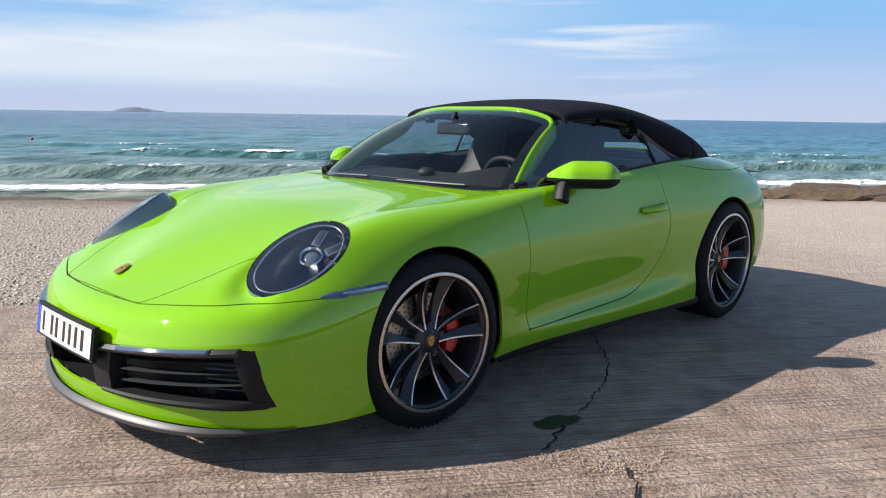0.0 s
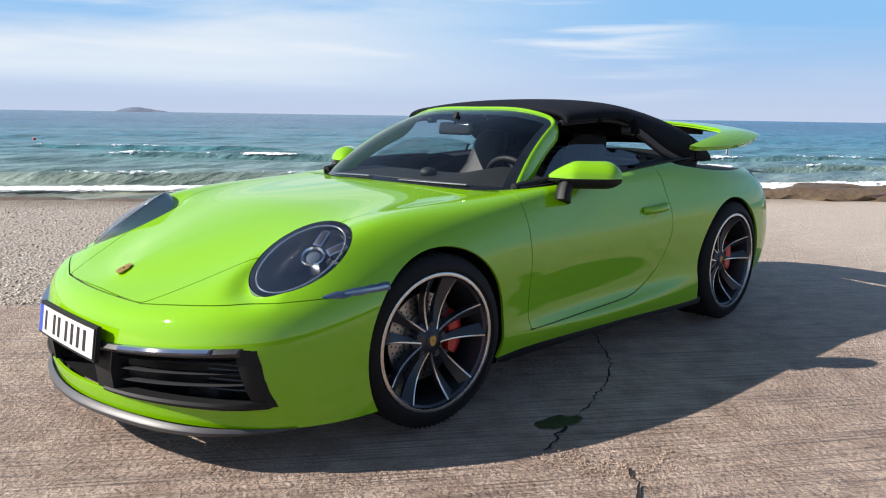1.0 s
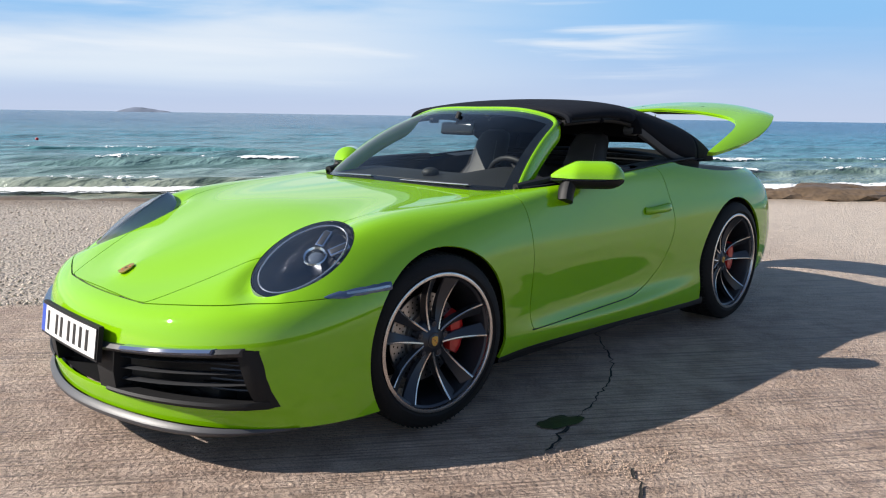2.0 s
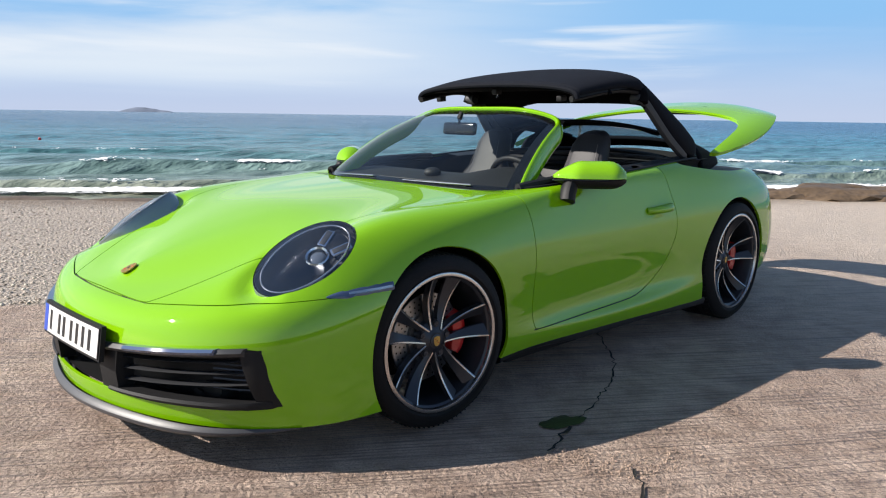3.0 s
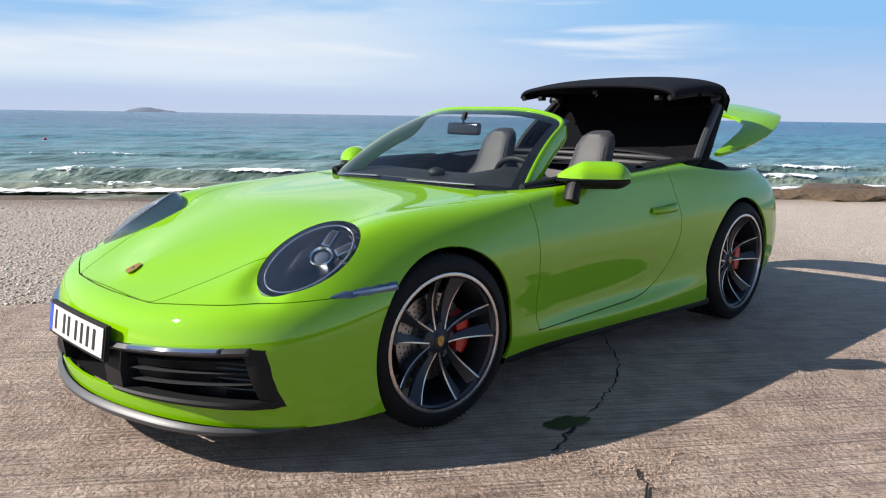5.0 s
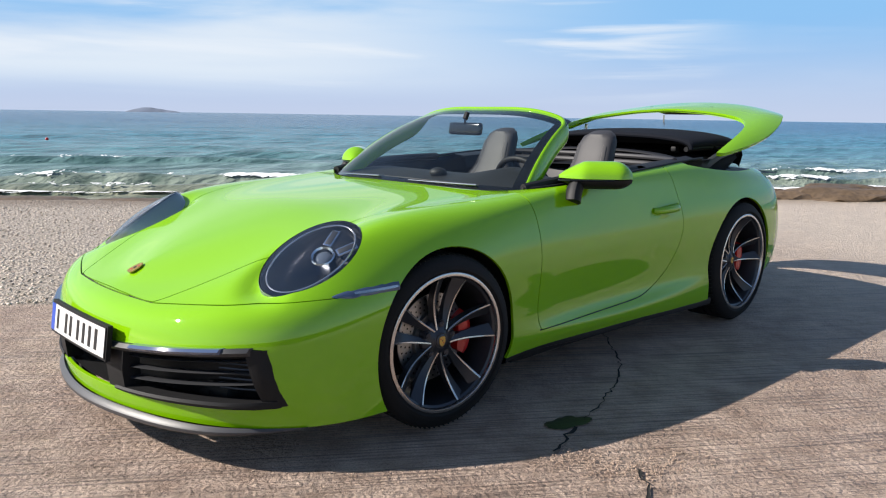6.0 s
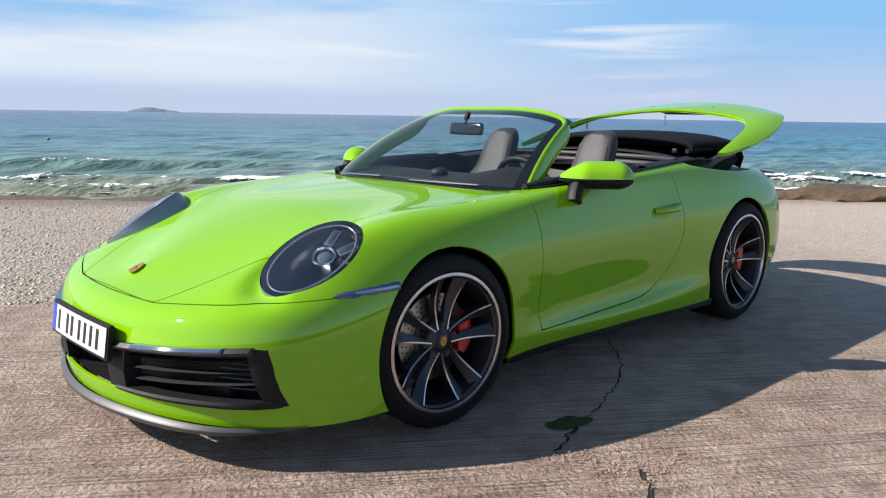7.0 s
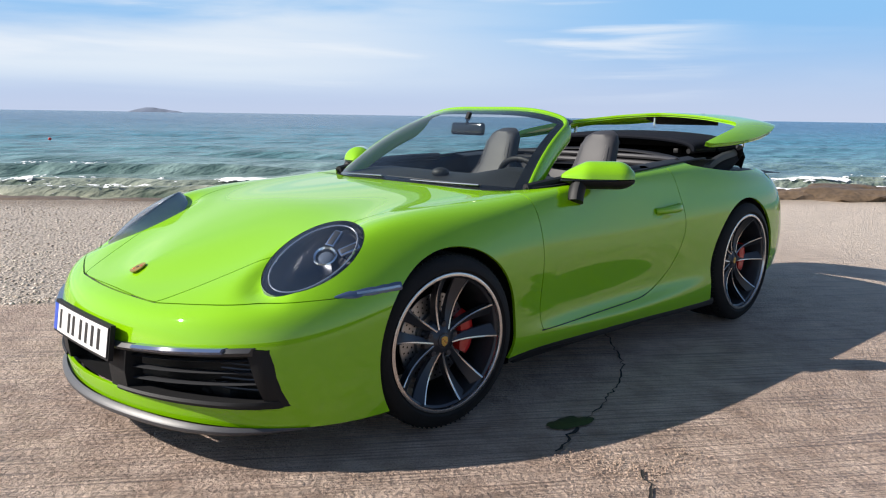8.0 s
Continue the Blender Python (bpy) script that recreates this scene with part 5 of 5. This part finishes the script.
    wet = math_node("MULTIPLY", span(d_, 6.2, 7.4), .75)
    base = mix("MULTIPLY", wet, base, (.42, .36, .28))
    L.new(base, b.inputs["Base Color"])
    r = N.new("ShaderNodeMapRange")
    r.inputs["From Min"].default_value, r.inputs["From Max"].default_value, r.inputs["To Min"].default_value, r.inputs["To Max"].default_value = .35, .6, .42, .85
    L.new(streak, r.inputs["Value"])
    L.new(r.outputs[0], b.inputs["Roughness"])
    h = math_node("ADD", math_node("MULTIPLY", streak, 1.0), math_node("MULTIPLY", streak2, .5))
    h = math_node("ADD", h, math_node("MULTIPLY", noise_tex(45, 5), .9))
    h = math_node("ADD", h, math_node("MULTIPLY", math_node("MULTIPLY", coarse, math_node("SUBTRACT", 1.0, vor.outputs["Distance"])), .7))
    bp = N.new("ShaderNodeBump")
    bp.inputs["Strength"].default_value, bp.inputs["Distance"].default_value = 1.0, .036
    L.new(h, bp.inputs["Height"])
    L.new(bp.outputs[0], b.inputs["Normal"])
    return m


SIGN = 1.0
CONCRETE = concrete_material()
ROCK = mat("brown_rock", (0.20, 0.135, 0.080), 0.6, grain=0.5, scale=14, bump=1.0, stain=0.5)
WEED = mat("green_damp_stain", (0.022, 0.032, 0.016), 0.35, grain=0.5, scale=60, bump=0.6)
CRACK = mat("crack_dirt", (0.012, 0.012, 0.011), 0.9, grain=0.4, scale=200)
PALE = mat("spalled_concrete", (0.42, 0.31, 0.235), 0.8, grain=0.4, scale=90, bump=1.0)


def build_ground():
    ss = sorted([-4000, -400, -60] + list(np.linspace(-30, 40, 71)) + [80, 500, 4000])
    ds = [-4000, -300, -40, -15, -8] + list(np.linspace(-5, 9.5, 59)) + [10.5, 12, 16, 40, 4600]
    rows = []
    for d in ds:
        row = []
        for s in ss:
            e = 7.55 + .25 * math.sin(s * .9) + .18 * math.sin(s * 2.3 + 1)
            z = 0.0 if d < e else -.42 * ease(d, e, e + .7)
            z -= .5 * ease(d, 9, 14) + 3 * ease(d, 14, 60)
            if -6 < d < 7.5 and -30 <= s <= 40:
                z += .006 * noise.noise(Vector((s * .8, d * .8, 0)))
            row.append(shore(s, d, z - (.004 if abs(s) < 100 else 0)))
        rows.append(row)
    bm = grid_bm(rows)
    bmesh.ops.recalc_face_normals(bm, faces=bm.faces)
    if bm.faces[:][0].normal.z < 0:
        bmesh.ops.reverse_faces(bm, faces=bm.faces)
    return tagged(part("ground", bm, CONCRETE), "worn brown brushed concrete slipway beside the sea", "ground", kind="structure")


ground = build_ground()


def build_hillside():
    """The land behind the slipway."""
    rows = []
    for d in (-9, -12, -16, -22, -30, -45, -70, -110):
        rows.append([shore(s, d, -.02 + 4.2 * ease(-d, 16, 60) * (.75 + .35 * noise.noise(Vector((s * .03, d * .03, 2)))) + .5 * noise.noise(Vector((s * .2, d * .2, 5))) * ease(-d, 16, 24)) for s in np.linspace(-120, 120, 61)])
    bm = grid_bm(rows)
    bmesh.ops.recalc_face_normals(bm, faces=bm.faces)
    if bm.faces[:][0].normal.z < 0:
        bmesh.ops.reverse_faces(bm, faces=bm.faces)
    tagged(part("backdrop", bm, SCRUB), "dry scrub-covered hillside behind the slipway", "hillside", kind="structure")


SCRUB = mat("dry_scrub", (0.095, 0.100, 0.038), 0.9, grain=0.5, scale=1.5, bump=0.8, stain=0.5)
build_hillside()


def build_crack(points, width, seed):
    """A jagged crack: a dark ribbon that lies in the surface."""
    rnd = random.Random(seed)
    n = max(9, int(sum(math.dist(a, b) for a, b in zip(points[:-1], points[1:])) / .03))
    path = curve([(x, y, 0) for x, y in points], n)
    rows = []
    for i, p in enumerate(path):
        d = (path[min(i + 1, n - 1)] - path[max(i - 1, 0)]).normalized()
        o = Vector((-d.y, d.x, 0))
        j = o * rnd.uniform(-.013, .013)
        w = width * rnd.uniform(.3, 1.1) * min(1, 8 * min(i + 1, n - i) / n)
        rows.append([p + j + o * w + Vector((0, 0, .005)), p + j + Vector((0, 0, .0035)), p + j - o * w + Vector((0, 0, .005))])
    bm = grid_bm(rows)
    bmesh.ops.recalc_face_normals(bm, faces=bm.faces)
    part("crack", bm, CRACK, ground, "narrow jagged crack", smooth=False)


def build_patch(cx, cy, rx, ry, turn, material, name, label, seed, z=.0055):
    rnd = random.Random(seed)
    bm = bmesh.new()
    c = bm.verts.new((cx, cy, z))
    ring = []
    for k in range(40):
        a = 2 * math.pi * k / 40
        q = 1 + .35 * noise.noise(Vector((math.cos(a) * 1.6, math.sin(a) * 1.6, seed))) + rnd.uniform(-.06, .06)
        v = Matrix.Rotation(turn, 3, "Z") @ Vector((math.cos(a) * rx * q, math.sin(a) * ry * q, 0))
        ring.append(bm.verts.new((cx + v.x, cy + v.y, z - .003)))
    for a, b in zip(ring, ring[1:] + ring[:1]):
        bm.faces.new((c, a, b))
    bmesh.ops.recalc_face_normals(bm, faces=bm.faces)
    part(name, bm, material, ground, label)


build_crack([(-1.62, .52), (-1.40, .70), (-1.185, .902), (-.98, 1.02), (-.812, 1.098), (-.596, 1.171), (-.44, 1.22)], .0042, 3)
build_crack([(-.36, 1.235), (-.25, 1.27), (-.123, 1.325)], .008, 5)
build_crack([(-.225, 1.61), (-.165, 1.655), (-.069, 1.734), (.10, 1.86)], .007, 8)
build_patch(-.37, 1.185, .10, .055, radians(165), WEED, "damp_patch", "dark green damp patch at the crack", 4)


def build_chips():
    """Broken bits of stone along the crack."""
    rnd = random.Random(11)
    bm = bmesh.new()
    for _ in range(480):
        t = rnd.random()
        x, y = (-.10 - .13 * t + rnd.gauss(0, .055), 1.36 + .27 * t + rnd.gauss(0, .05))
        if rnd.random() < .4:
            x, y = -.18 - .30 * rnd.random() + rnd.gauss(0, .03), 1.62 + .06 * rnd.random() + rnd.gauss(0, .035)
        q = bmesh.ops.create_icosphere(bm, subdivisions=1, radius=rnd.uniform(.0015, .0055))["verts"]
        bmesh.ops.transform(bm, matrix=pose(x, y, .001, rnd.uniform(0, 90), 0, rnd.uniform(0, 180)) @ Matrix.Diagonal((1, rnd.uniform(.5, 1), .5, 1)), verts=q)
    tagged(part("stone_chip", bm, PALE, ground, "pale loose stone chips", smooth=False), kind="stuff")
    # proud pebbles of the coarse strip
    verts, faces = [], []
    base = bmesh.new()
    bmesh.ops.create_icosphere(base, subdivisions=1, radius=1)
    bv, bf = [v.co.copy() for v in base.verts], [tuple(v.index for v in f.verts) for f in base.faces]
    base.free()
    for _ in range(5200):
        d = 1.5 + 5.2 * rnd.random() ** 1.6
        s = rnd.uniform(-5.5, 1.6)
        c = shore(s, d)
        r = rnd.uniform(.006, .017)
        m = pose(c.x, c.y, -.001, 0, 0, rnd.uniform(0, 180)) @ Matrix.Diagonal((r, r * rnd.uniform(.6, 1), r * rnd.uniform(.35, .7), 1))
        k = len(verts)
        verts += [tuple(m @ v) for v in bv]
        faces += [tuple(i + k for i in f) for f in bf]
    me = bpy.data.meshes.new("pebbles")
    me.from_pydata(verts, [], faces)
    me.materials.append(PEBBLE)
    me.polygons.foreach_set("use_smooth", [True] * len(me.polygons))
    tagged(new("pebbles", me), "pale rounded pebbles set in coarse concrete", "pebbles", kind="stuff")


def pebble_material():
    m, N, L, b = nodes_of("pebble")
    g = N.new("ShaderNodeNewGeometry")
    r = N.new("ShaderNodeValToRGB")
    r.color_ramp.elements[0].color, r.color_ramp.elements[1].color = (.26, .205, .16, 1), (.72, .63, .53, 1)
    L.new(g.outputs["Random Per Island"], r.inputs[0])
    L.new(r.outputs[0], b.inputs["Base Color"])
    b.inputs["Roughness"].default_value = .7
    return m


PEBBLE = pebble_material()
build_chips()


def build_rock(s, d, size, seed, h=.4):
    rnd = random.Random(seed)
    bm = bmesh.new()
    bmesh.ops.create_icosphere(bm, subdivisions=4, radius=1)
    for v in bm.verts:
        p = v.co.copy()
        k = 1 + .30 * noise.noise(p * 1.3 + Vector((seed, 0, 0))) + .16 * noise.noise(p * 3.7 + Vector((0, seed, 0))) + .08 * noise.noise(p * 9)
        v.co = Vector((p.x * k * size, p.y * k * size * .55, (round(p.z * k * 4) / 4 * .5 + p.z * k * .5) * size * h))
    c = shore(s, d, -.12 if h > .1 else -.22)
    ob = part("shore_rock", bm, ROCK, at=pose(c.x, c.y, c.z, 0, 0, math.degrees(math.atan2(SHORE_T.y, SHORE_T.x)) + rnd.uniform(-14, 14)))
    return tagged(ob, "low layered brown rock at the water's edge", "rock", "shore rocks")


for k, (s, d, z) in enumerate(((7.2, 7.7, 1.2), (8.5, 7.5, 1.4), (9.8, 7.2, 1.3), (10.9, 6.9, .95), (9.1, 8.3, 1.3), (6.0, 8.0, .9), (11.4, 7.8, 1.4), (12.6, 7.3, 1.2), (10.4, 8.2, 1.1), (-5.8, 8.6, 1.1), (-4.3, 8.8, 1.3), (-2.7, 8.9, .9), (-7.4, 8.5, 1.2))):
    build_rock(s, d, z, k * 7 + 2, .09 if k > 8 else .20)


# ---- sea ----
def sea_material(name, foam=0.0):
    m, N, L, b = nodes_of(name)
    co = N.new("ShaderNodeNewGeometry")
    dot = N.new("ShaderNodeVectorMath")
    dot.operation = "DOT_PRODUCT"
    dot.inputs[1].default_value = SHORE_N
    L.new(co.outputs["Position"], dot.inputs[0])
    mr = N.new("ShaderNodeMapRange")
    mr.inputs["From Min"].default_value, mr.inputs["From Max"].default_value = 8, 130
    L.new(dot.outputs["Value"], mr.inputs["Value"])
    pw = N.new("ShaderNodeMath")
    pw.operation = "POWER"
    pw.inputs[1].default_value = .45
    L.new(mr.outputs[0], pw.inputs[0])
    r = N.new("ShaderNodeValToRGB")
    e = r.color_ramp.elements
    e[0].position, e[0].color = .0, (.17, .150, .105, 1)
    e[1].position, e[1].color = 1.0, (.034, .105, .195, 1)
    for p, c in ((.16, (.27, .270, .205)), (.27, (.185, .240, .215)), (.42, (.078, .190, .215)), (.62, (.046, .160, .225))):
        q = e.new(p)
        q.color = (*c, 1)
    L.new(pw.outputs[0], r.inputs[0])
    mp = N.new("ShaderNodeMapping")
    mp.inputs["Rotation"].default_value = (0, 0, -math.atan2(SHORE_T.y, SHORE_T.x))
    mp.inputs["Scale"].default_value = (.38, 1.0, 1)
    L.new(co.outputs["Position"], mp.inputs[0])
    n1, n2, n3 = (N.new("ShaderNodeTexNoise") for _ in range(3))
    for n, s, d in ((n1, 9.0, 5), (n2, 2.0, 6), (n3, .20, 4)):
        n.inputs["Scale"].default_value, n.inputs["Detail"].default_value = s, d
        L.new(mp.outputs[0], n.inputs["Vector"])
    # ripple shading painted into the colour: dark troughs, bright crests, from the bump noise
    ripple_shade = N.new("ShaderNodeValToRGB")
    ripple_shade.color_ramp.elements[0].position, ripple_shade.color_ramp.elements[0].color = .36, (.38, .46, .44, 1)
    ripple_shade.color_ramp.elements[1].position, ripple_shade.color_ramp.elements[1].color = .66, (1.35, 1.32, 1.28, 1)
    L.new(n2.outputs["Fac"], ripple_shade.inputs[0])
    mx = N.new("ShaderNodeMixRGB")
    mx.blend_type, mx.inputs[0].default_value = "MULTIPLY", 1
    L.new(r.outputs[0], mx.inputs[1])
    L.new(ripple_shade.outputs[0], mx.inputs[2])
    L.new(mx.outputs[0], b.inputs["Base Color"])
    b.inputs["Roughness"].default_value, b.inputs["IOR"].default_value, b.inputs["Specular IOR Level"].default_value = .22, 1.33, .30
    ad = N.new("ShaderNodeMath")
    ad.operation = "MULTIPLY_ADD"
    ad.inputs[1].default_value = .32
    L.new(n1.outputs["Fac"], ad.inputs[0])
    L.new(n2.outputs["Fac"], ad.inputs[2])
    ad2 = N.new("ShaderNodeMath")
    ad2.operation = "MULTIPLY_ADD"
    ad2.inputs[1].default_value = 1.0
    L.new(n3.outputs["Fac"], ad2.inputs[0])
    L.new(ad.outputs[0], ad2.inputs[2])
    bp = N.new("ShaderNodeBump")
    bp.inputs["Strength"].default_value, bp.inputs["Distance"].default_value = 1.0, .22
    L.new(ad2.outputs[0], bp.inputs["Height"])
    L.new(bp.outputs[0], b.inputs["Normal"])
    return m


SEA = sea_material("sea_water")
FOAM = mat("white_foam", (0.82, 0.83, 0.83), 0.9, spec=0.15, grain=0.22, scale=26, bump=0.6)


def build_sea():
    d, ds = 7.7, []
    while d < 4700:
        ds.append(d)
        d += max(.10, (d + 3.5) * .011)
    ang = np.concatenate([[-1.5, -1.3, -1.1], np.linspace(-.85, .85, 200), [1.1, 1.3, 1.5]])
    D = np.array(ds)[:, None]
    S = (D + 3.5) * np.tan(ang)[None, :] + .4
    D = D + 0 * S
    Z = np.full_like(S, -.30)
    rng = np.random.RandomState(4)
    step = np.maximum(.10, (D + 3.5) * .011)
    for k in range(26):
        wl = .7 * 1.16 ** k
        a = rng.normal(0, .38)
        kx, ky, ph = math.sin(a), math.cos(a), rng.uniform(0, 6.28)
        fade = np.clip(wl / (3.2 * step) - 1, 0, 1)
        Z += fade * .0125 * wl ** .22 * np.sin(2 * math.pi / wl * (S * kx + D * ky) + ph + .6 * np.sin(S * .11 + k))
    Z = -.30 + (Z + .30) * np.clip((D - 7.7) / 9, .08, 1)
    P = SHORE_N.x * D + SHORE_T.x * S, SHORE_N.y * D + SHORE_T.y * S, Z
    P = np.stack(P, axis=-1)
    nu, nv = D.shape
    idx = np.arange(nu * nv).reshape(nu, nv)
    q = np.stack([idx[:-1, :-1], idx[1:, :-1], idx[1:, 1:], idx[:-1, 1:]], axis=-1).reshape(-1, 4)
    me = bpy.data.meshes.new("sea")
    me.from_pydata(P.reshape(-1, 3).tolist(), [], q.tolist())
    if me.polygons[0].normal.z < 0:
        me.flip_normals()
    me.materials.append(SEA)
    me.polygons.foreach_set("use_smooth", [True] * len(me.polygons))
    return tagged(new("sea", me), "choppy blue-green sea with small waves", "sea", kind="structure")


build_sea()
waves = []


def build_wave(s0, s1, height, foam, seed):
    """A rolling swell ridge, its front towards the shore, with foam on its crest; origin on the shore line's axis."""
    rnd = random.Random(seed)
    wave = thing("wave", "olive green breaking wave with white foam" if foam > .5 else "low olive green swell with little foam", "wave", "breaking waves")
    n = 90
    rows, crest = [], []
    for i in range(n + 1):
        t = i / n
        s = s0 + (s1 - s0) * t
        e = min(1, 5 * min(t, 1 - t)) ** .7
        h = height * e * (1 + .35 * noise.noise(Vector((s * .35, seed, 0))) + .15 * noise.noise(Vector((s * 1.3, seed, 3))))
        o = .55 * noise.noise(Vector((s * .16, seed, 7))) + .12 * noise.noise(Vector((s * .9, seed, 1)))
        rows.append([shore(s, o + x, -.46 + (h + .14) * math.exp(-((x - .05) / (.42 if x < .05 else .85)) ** 2)) for x in np.linspace(-1.0, 2.2, 23)])
        crest.append((s, o, h))
    bm = grid_bm(rows)
    bmesh.ops.recalc_face_normals(bm, faces=bm.faces)
    if bm.faces[:][0].normal.z < 0:
        bmesh.ops.reverse_faces(bm, faces=bm.faces)
    if height > .03:
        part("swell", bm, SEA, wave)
    # ragged, lumpy sheet of foam on the front of the crest
    level = (lambda h, x: -.44 + (h + .14) * math.exp(-((x - .05) / (.42 if x < .05 else .85)) ** 2)) if height > .03 else (lambda h, x: -.225)
    lot = min(.85, .10 + .45 * foam)
    grid, keep = [], []
    fine = foam > 1
    xs = np.linspace(-.85, .30, 64) if fine else np.linspace(-.40, .15, 30)
    n = int((s1 - s0) / (.024 if fine else .04))
    for i in range(n + 1):
        s = s0 + (s1 - s0) * i / n
        o, h = float(np.interp(s, [c[0] for c in crest], [c[1] for c in crest])), float(np.interp(s, [c[0] for c in crest], [c[2] for c in crest]))
        patch = noise.noise(Vector((s * .40, seed * 3.1, 2)))
        row, ok = [], []
        for x in xs:
            p = Vector((s * 2.2, x * 5, seed))
            lump = max(0, .45 + .6 * noise.noise(p * 1.7) + .35 * noise.noise(p * 4.3))
            row.append(shore(s, o + x + .03 * noise.noise(p * 2), level(h, x) + .012 + (.05 if fine else .035) * lump * math.exp(-((x + .08) / .25) ** 2) + .008 * lump))
            cover = (math.exp(-((x + .16) / .34) ** 2) * 1.25 - .57 + patch * .65 + (lot - .62) * 1.2) if fine else (math.exp(-((x + .06) / .14) ** 2) - 1.42 + patch * .9 + foam * .9)
            ok.append(cover + .6 * noise.noise(p * .8) + .55 * noise.noise(p * 2.6) + .45 * noise.noise(p * 7) > 0)
        grid.append(row)
        keep.append(ok)
    bm = bmesh.new()
    V = [[bm.verts.new(p) for p in row] for row in grid]
    for i in range(n):
        for j in range(len(xs) - 1):
            if keep[i][j] and keep[i + 1][j + 1]:
                bm.faces.new((V[i][j], V[i + 1][j], V[i + 1][j + 1], V[i][j + 1]))
    bmesh.ops.delete(bm, geom=[v for v in bm.verts if not v.link_faces], context="VERTS")
    if len(bm.faces):
        tagged(part("foam", bm, FOAM, wave), "ragged white foam", kind="stuff")
    else:
        bm.free()
    waves.append(wave)
    return wave


# where each wave is on its way to the shore: time, distance
WAVES = []
for s0, s1, h, foam, seed, track in (
        (-12, 4, .02, 1.6, 1, ((0, 11.8), (1.5, 11.4), (3, 11.2), (8, 11.2))),
        (-11, 2.5, .20, .05, 2, ((0, 16.6), (1.0, 14.2), (2, 12.8), (3.5, 12.0), (5, 11.5), (8, 10.9))),
        (-8, 4, .22, .10, 3, ((0, 24.0), (2, 20.0), (3.5, 17.2), (4.7, 15.0), (6.5, 12.6), (8, 11.8))),
        (-12, 0, .18, .04, 4, ((0, 30.5), (4, 24.0), (8, 17.5))),
        (5, 24, .07, 2.2, 5, ((0, 12.8), (2, 12.0), (4, 11.6), (8, 11.2))),
        (7, 30, .22, .15, 6, ((0, 18.0), (3, 14.6), (5, 13.4), (8, 12.4))),
        (8, 34, .20, .5, 7, ((0, 24.0), (4, 18.5), (8, 13.0)))):
    WAVES.append((build_wave(s0, s1, h, foam, seed), track))


def build_island(s, d, length, height, seed):
    rows = []
    for i in range(41):
        t = i / 40
        h = height * (math.sin(math.pi * t) ** .55) * (.55 + .45 * math.exp(-((t - .3) / .28) ** 2) + .12 * noise.noise(Vector((t * 7, seed, 0))))
        rows.append([shore(s + (t - .5) * length, d + x * length * .2, max(-.5, h * f - .4)) for x, f in ((-1, 0), (-.75, .55), (-.3, .92), (0, 1), (.4, .8), (1, 0))])
    bm = grid_bm(rows)
    bmesh.ops.recalc_face_normals(bm, faces=bm.faces)
    ob = part("island", bm, ISLE)
    return tagged(ob, "low hazy blue-grey rocky island on the horizon", "island", "far islands")


def build_buoy(x, y):
    buoy = thing("buoy", "small red mooring buoy floating on the sea", "buoy", at=pose(x, y, -.28))
    bm = bmesh.new()
    bmesh.ops.create_uvsphere(bm, u_segments=20, v_segments=12, radius=.08)
    part("float", bm, BADGERED, buoy)
    part("ring", tube([(0, 0, .07), (0, 0, .12)], .012, 8), SILVER, buoy)


build_buoy(-11.4, -39.5)
# the blue-grey of distance haze is put into the land's colour
ISLE = mat("hazy_land", (0.20, 0.24, 0.32), 0.9, grain=0.35, scale=.05, stain=0.3)
HORIZON = 1800.0
build_island(-338, HORIZON, 112, 11.5, 3)
build_island(1560, HORIZON, 110, 8, 9)


motions()
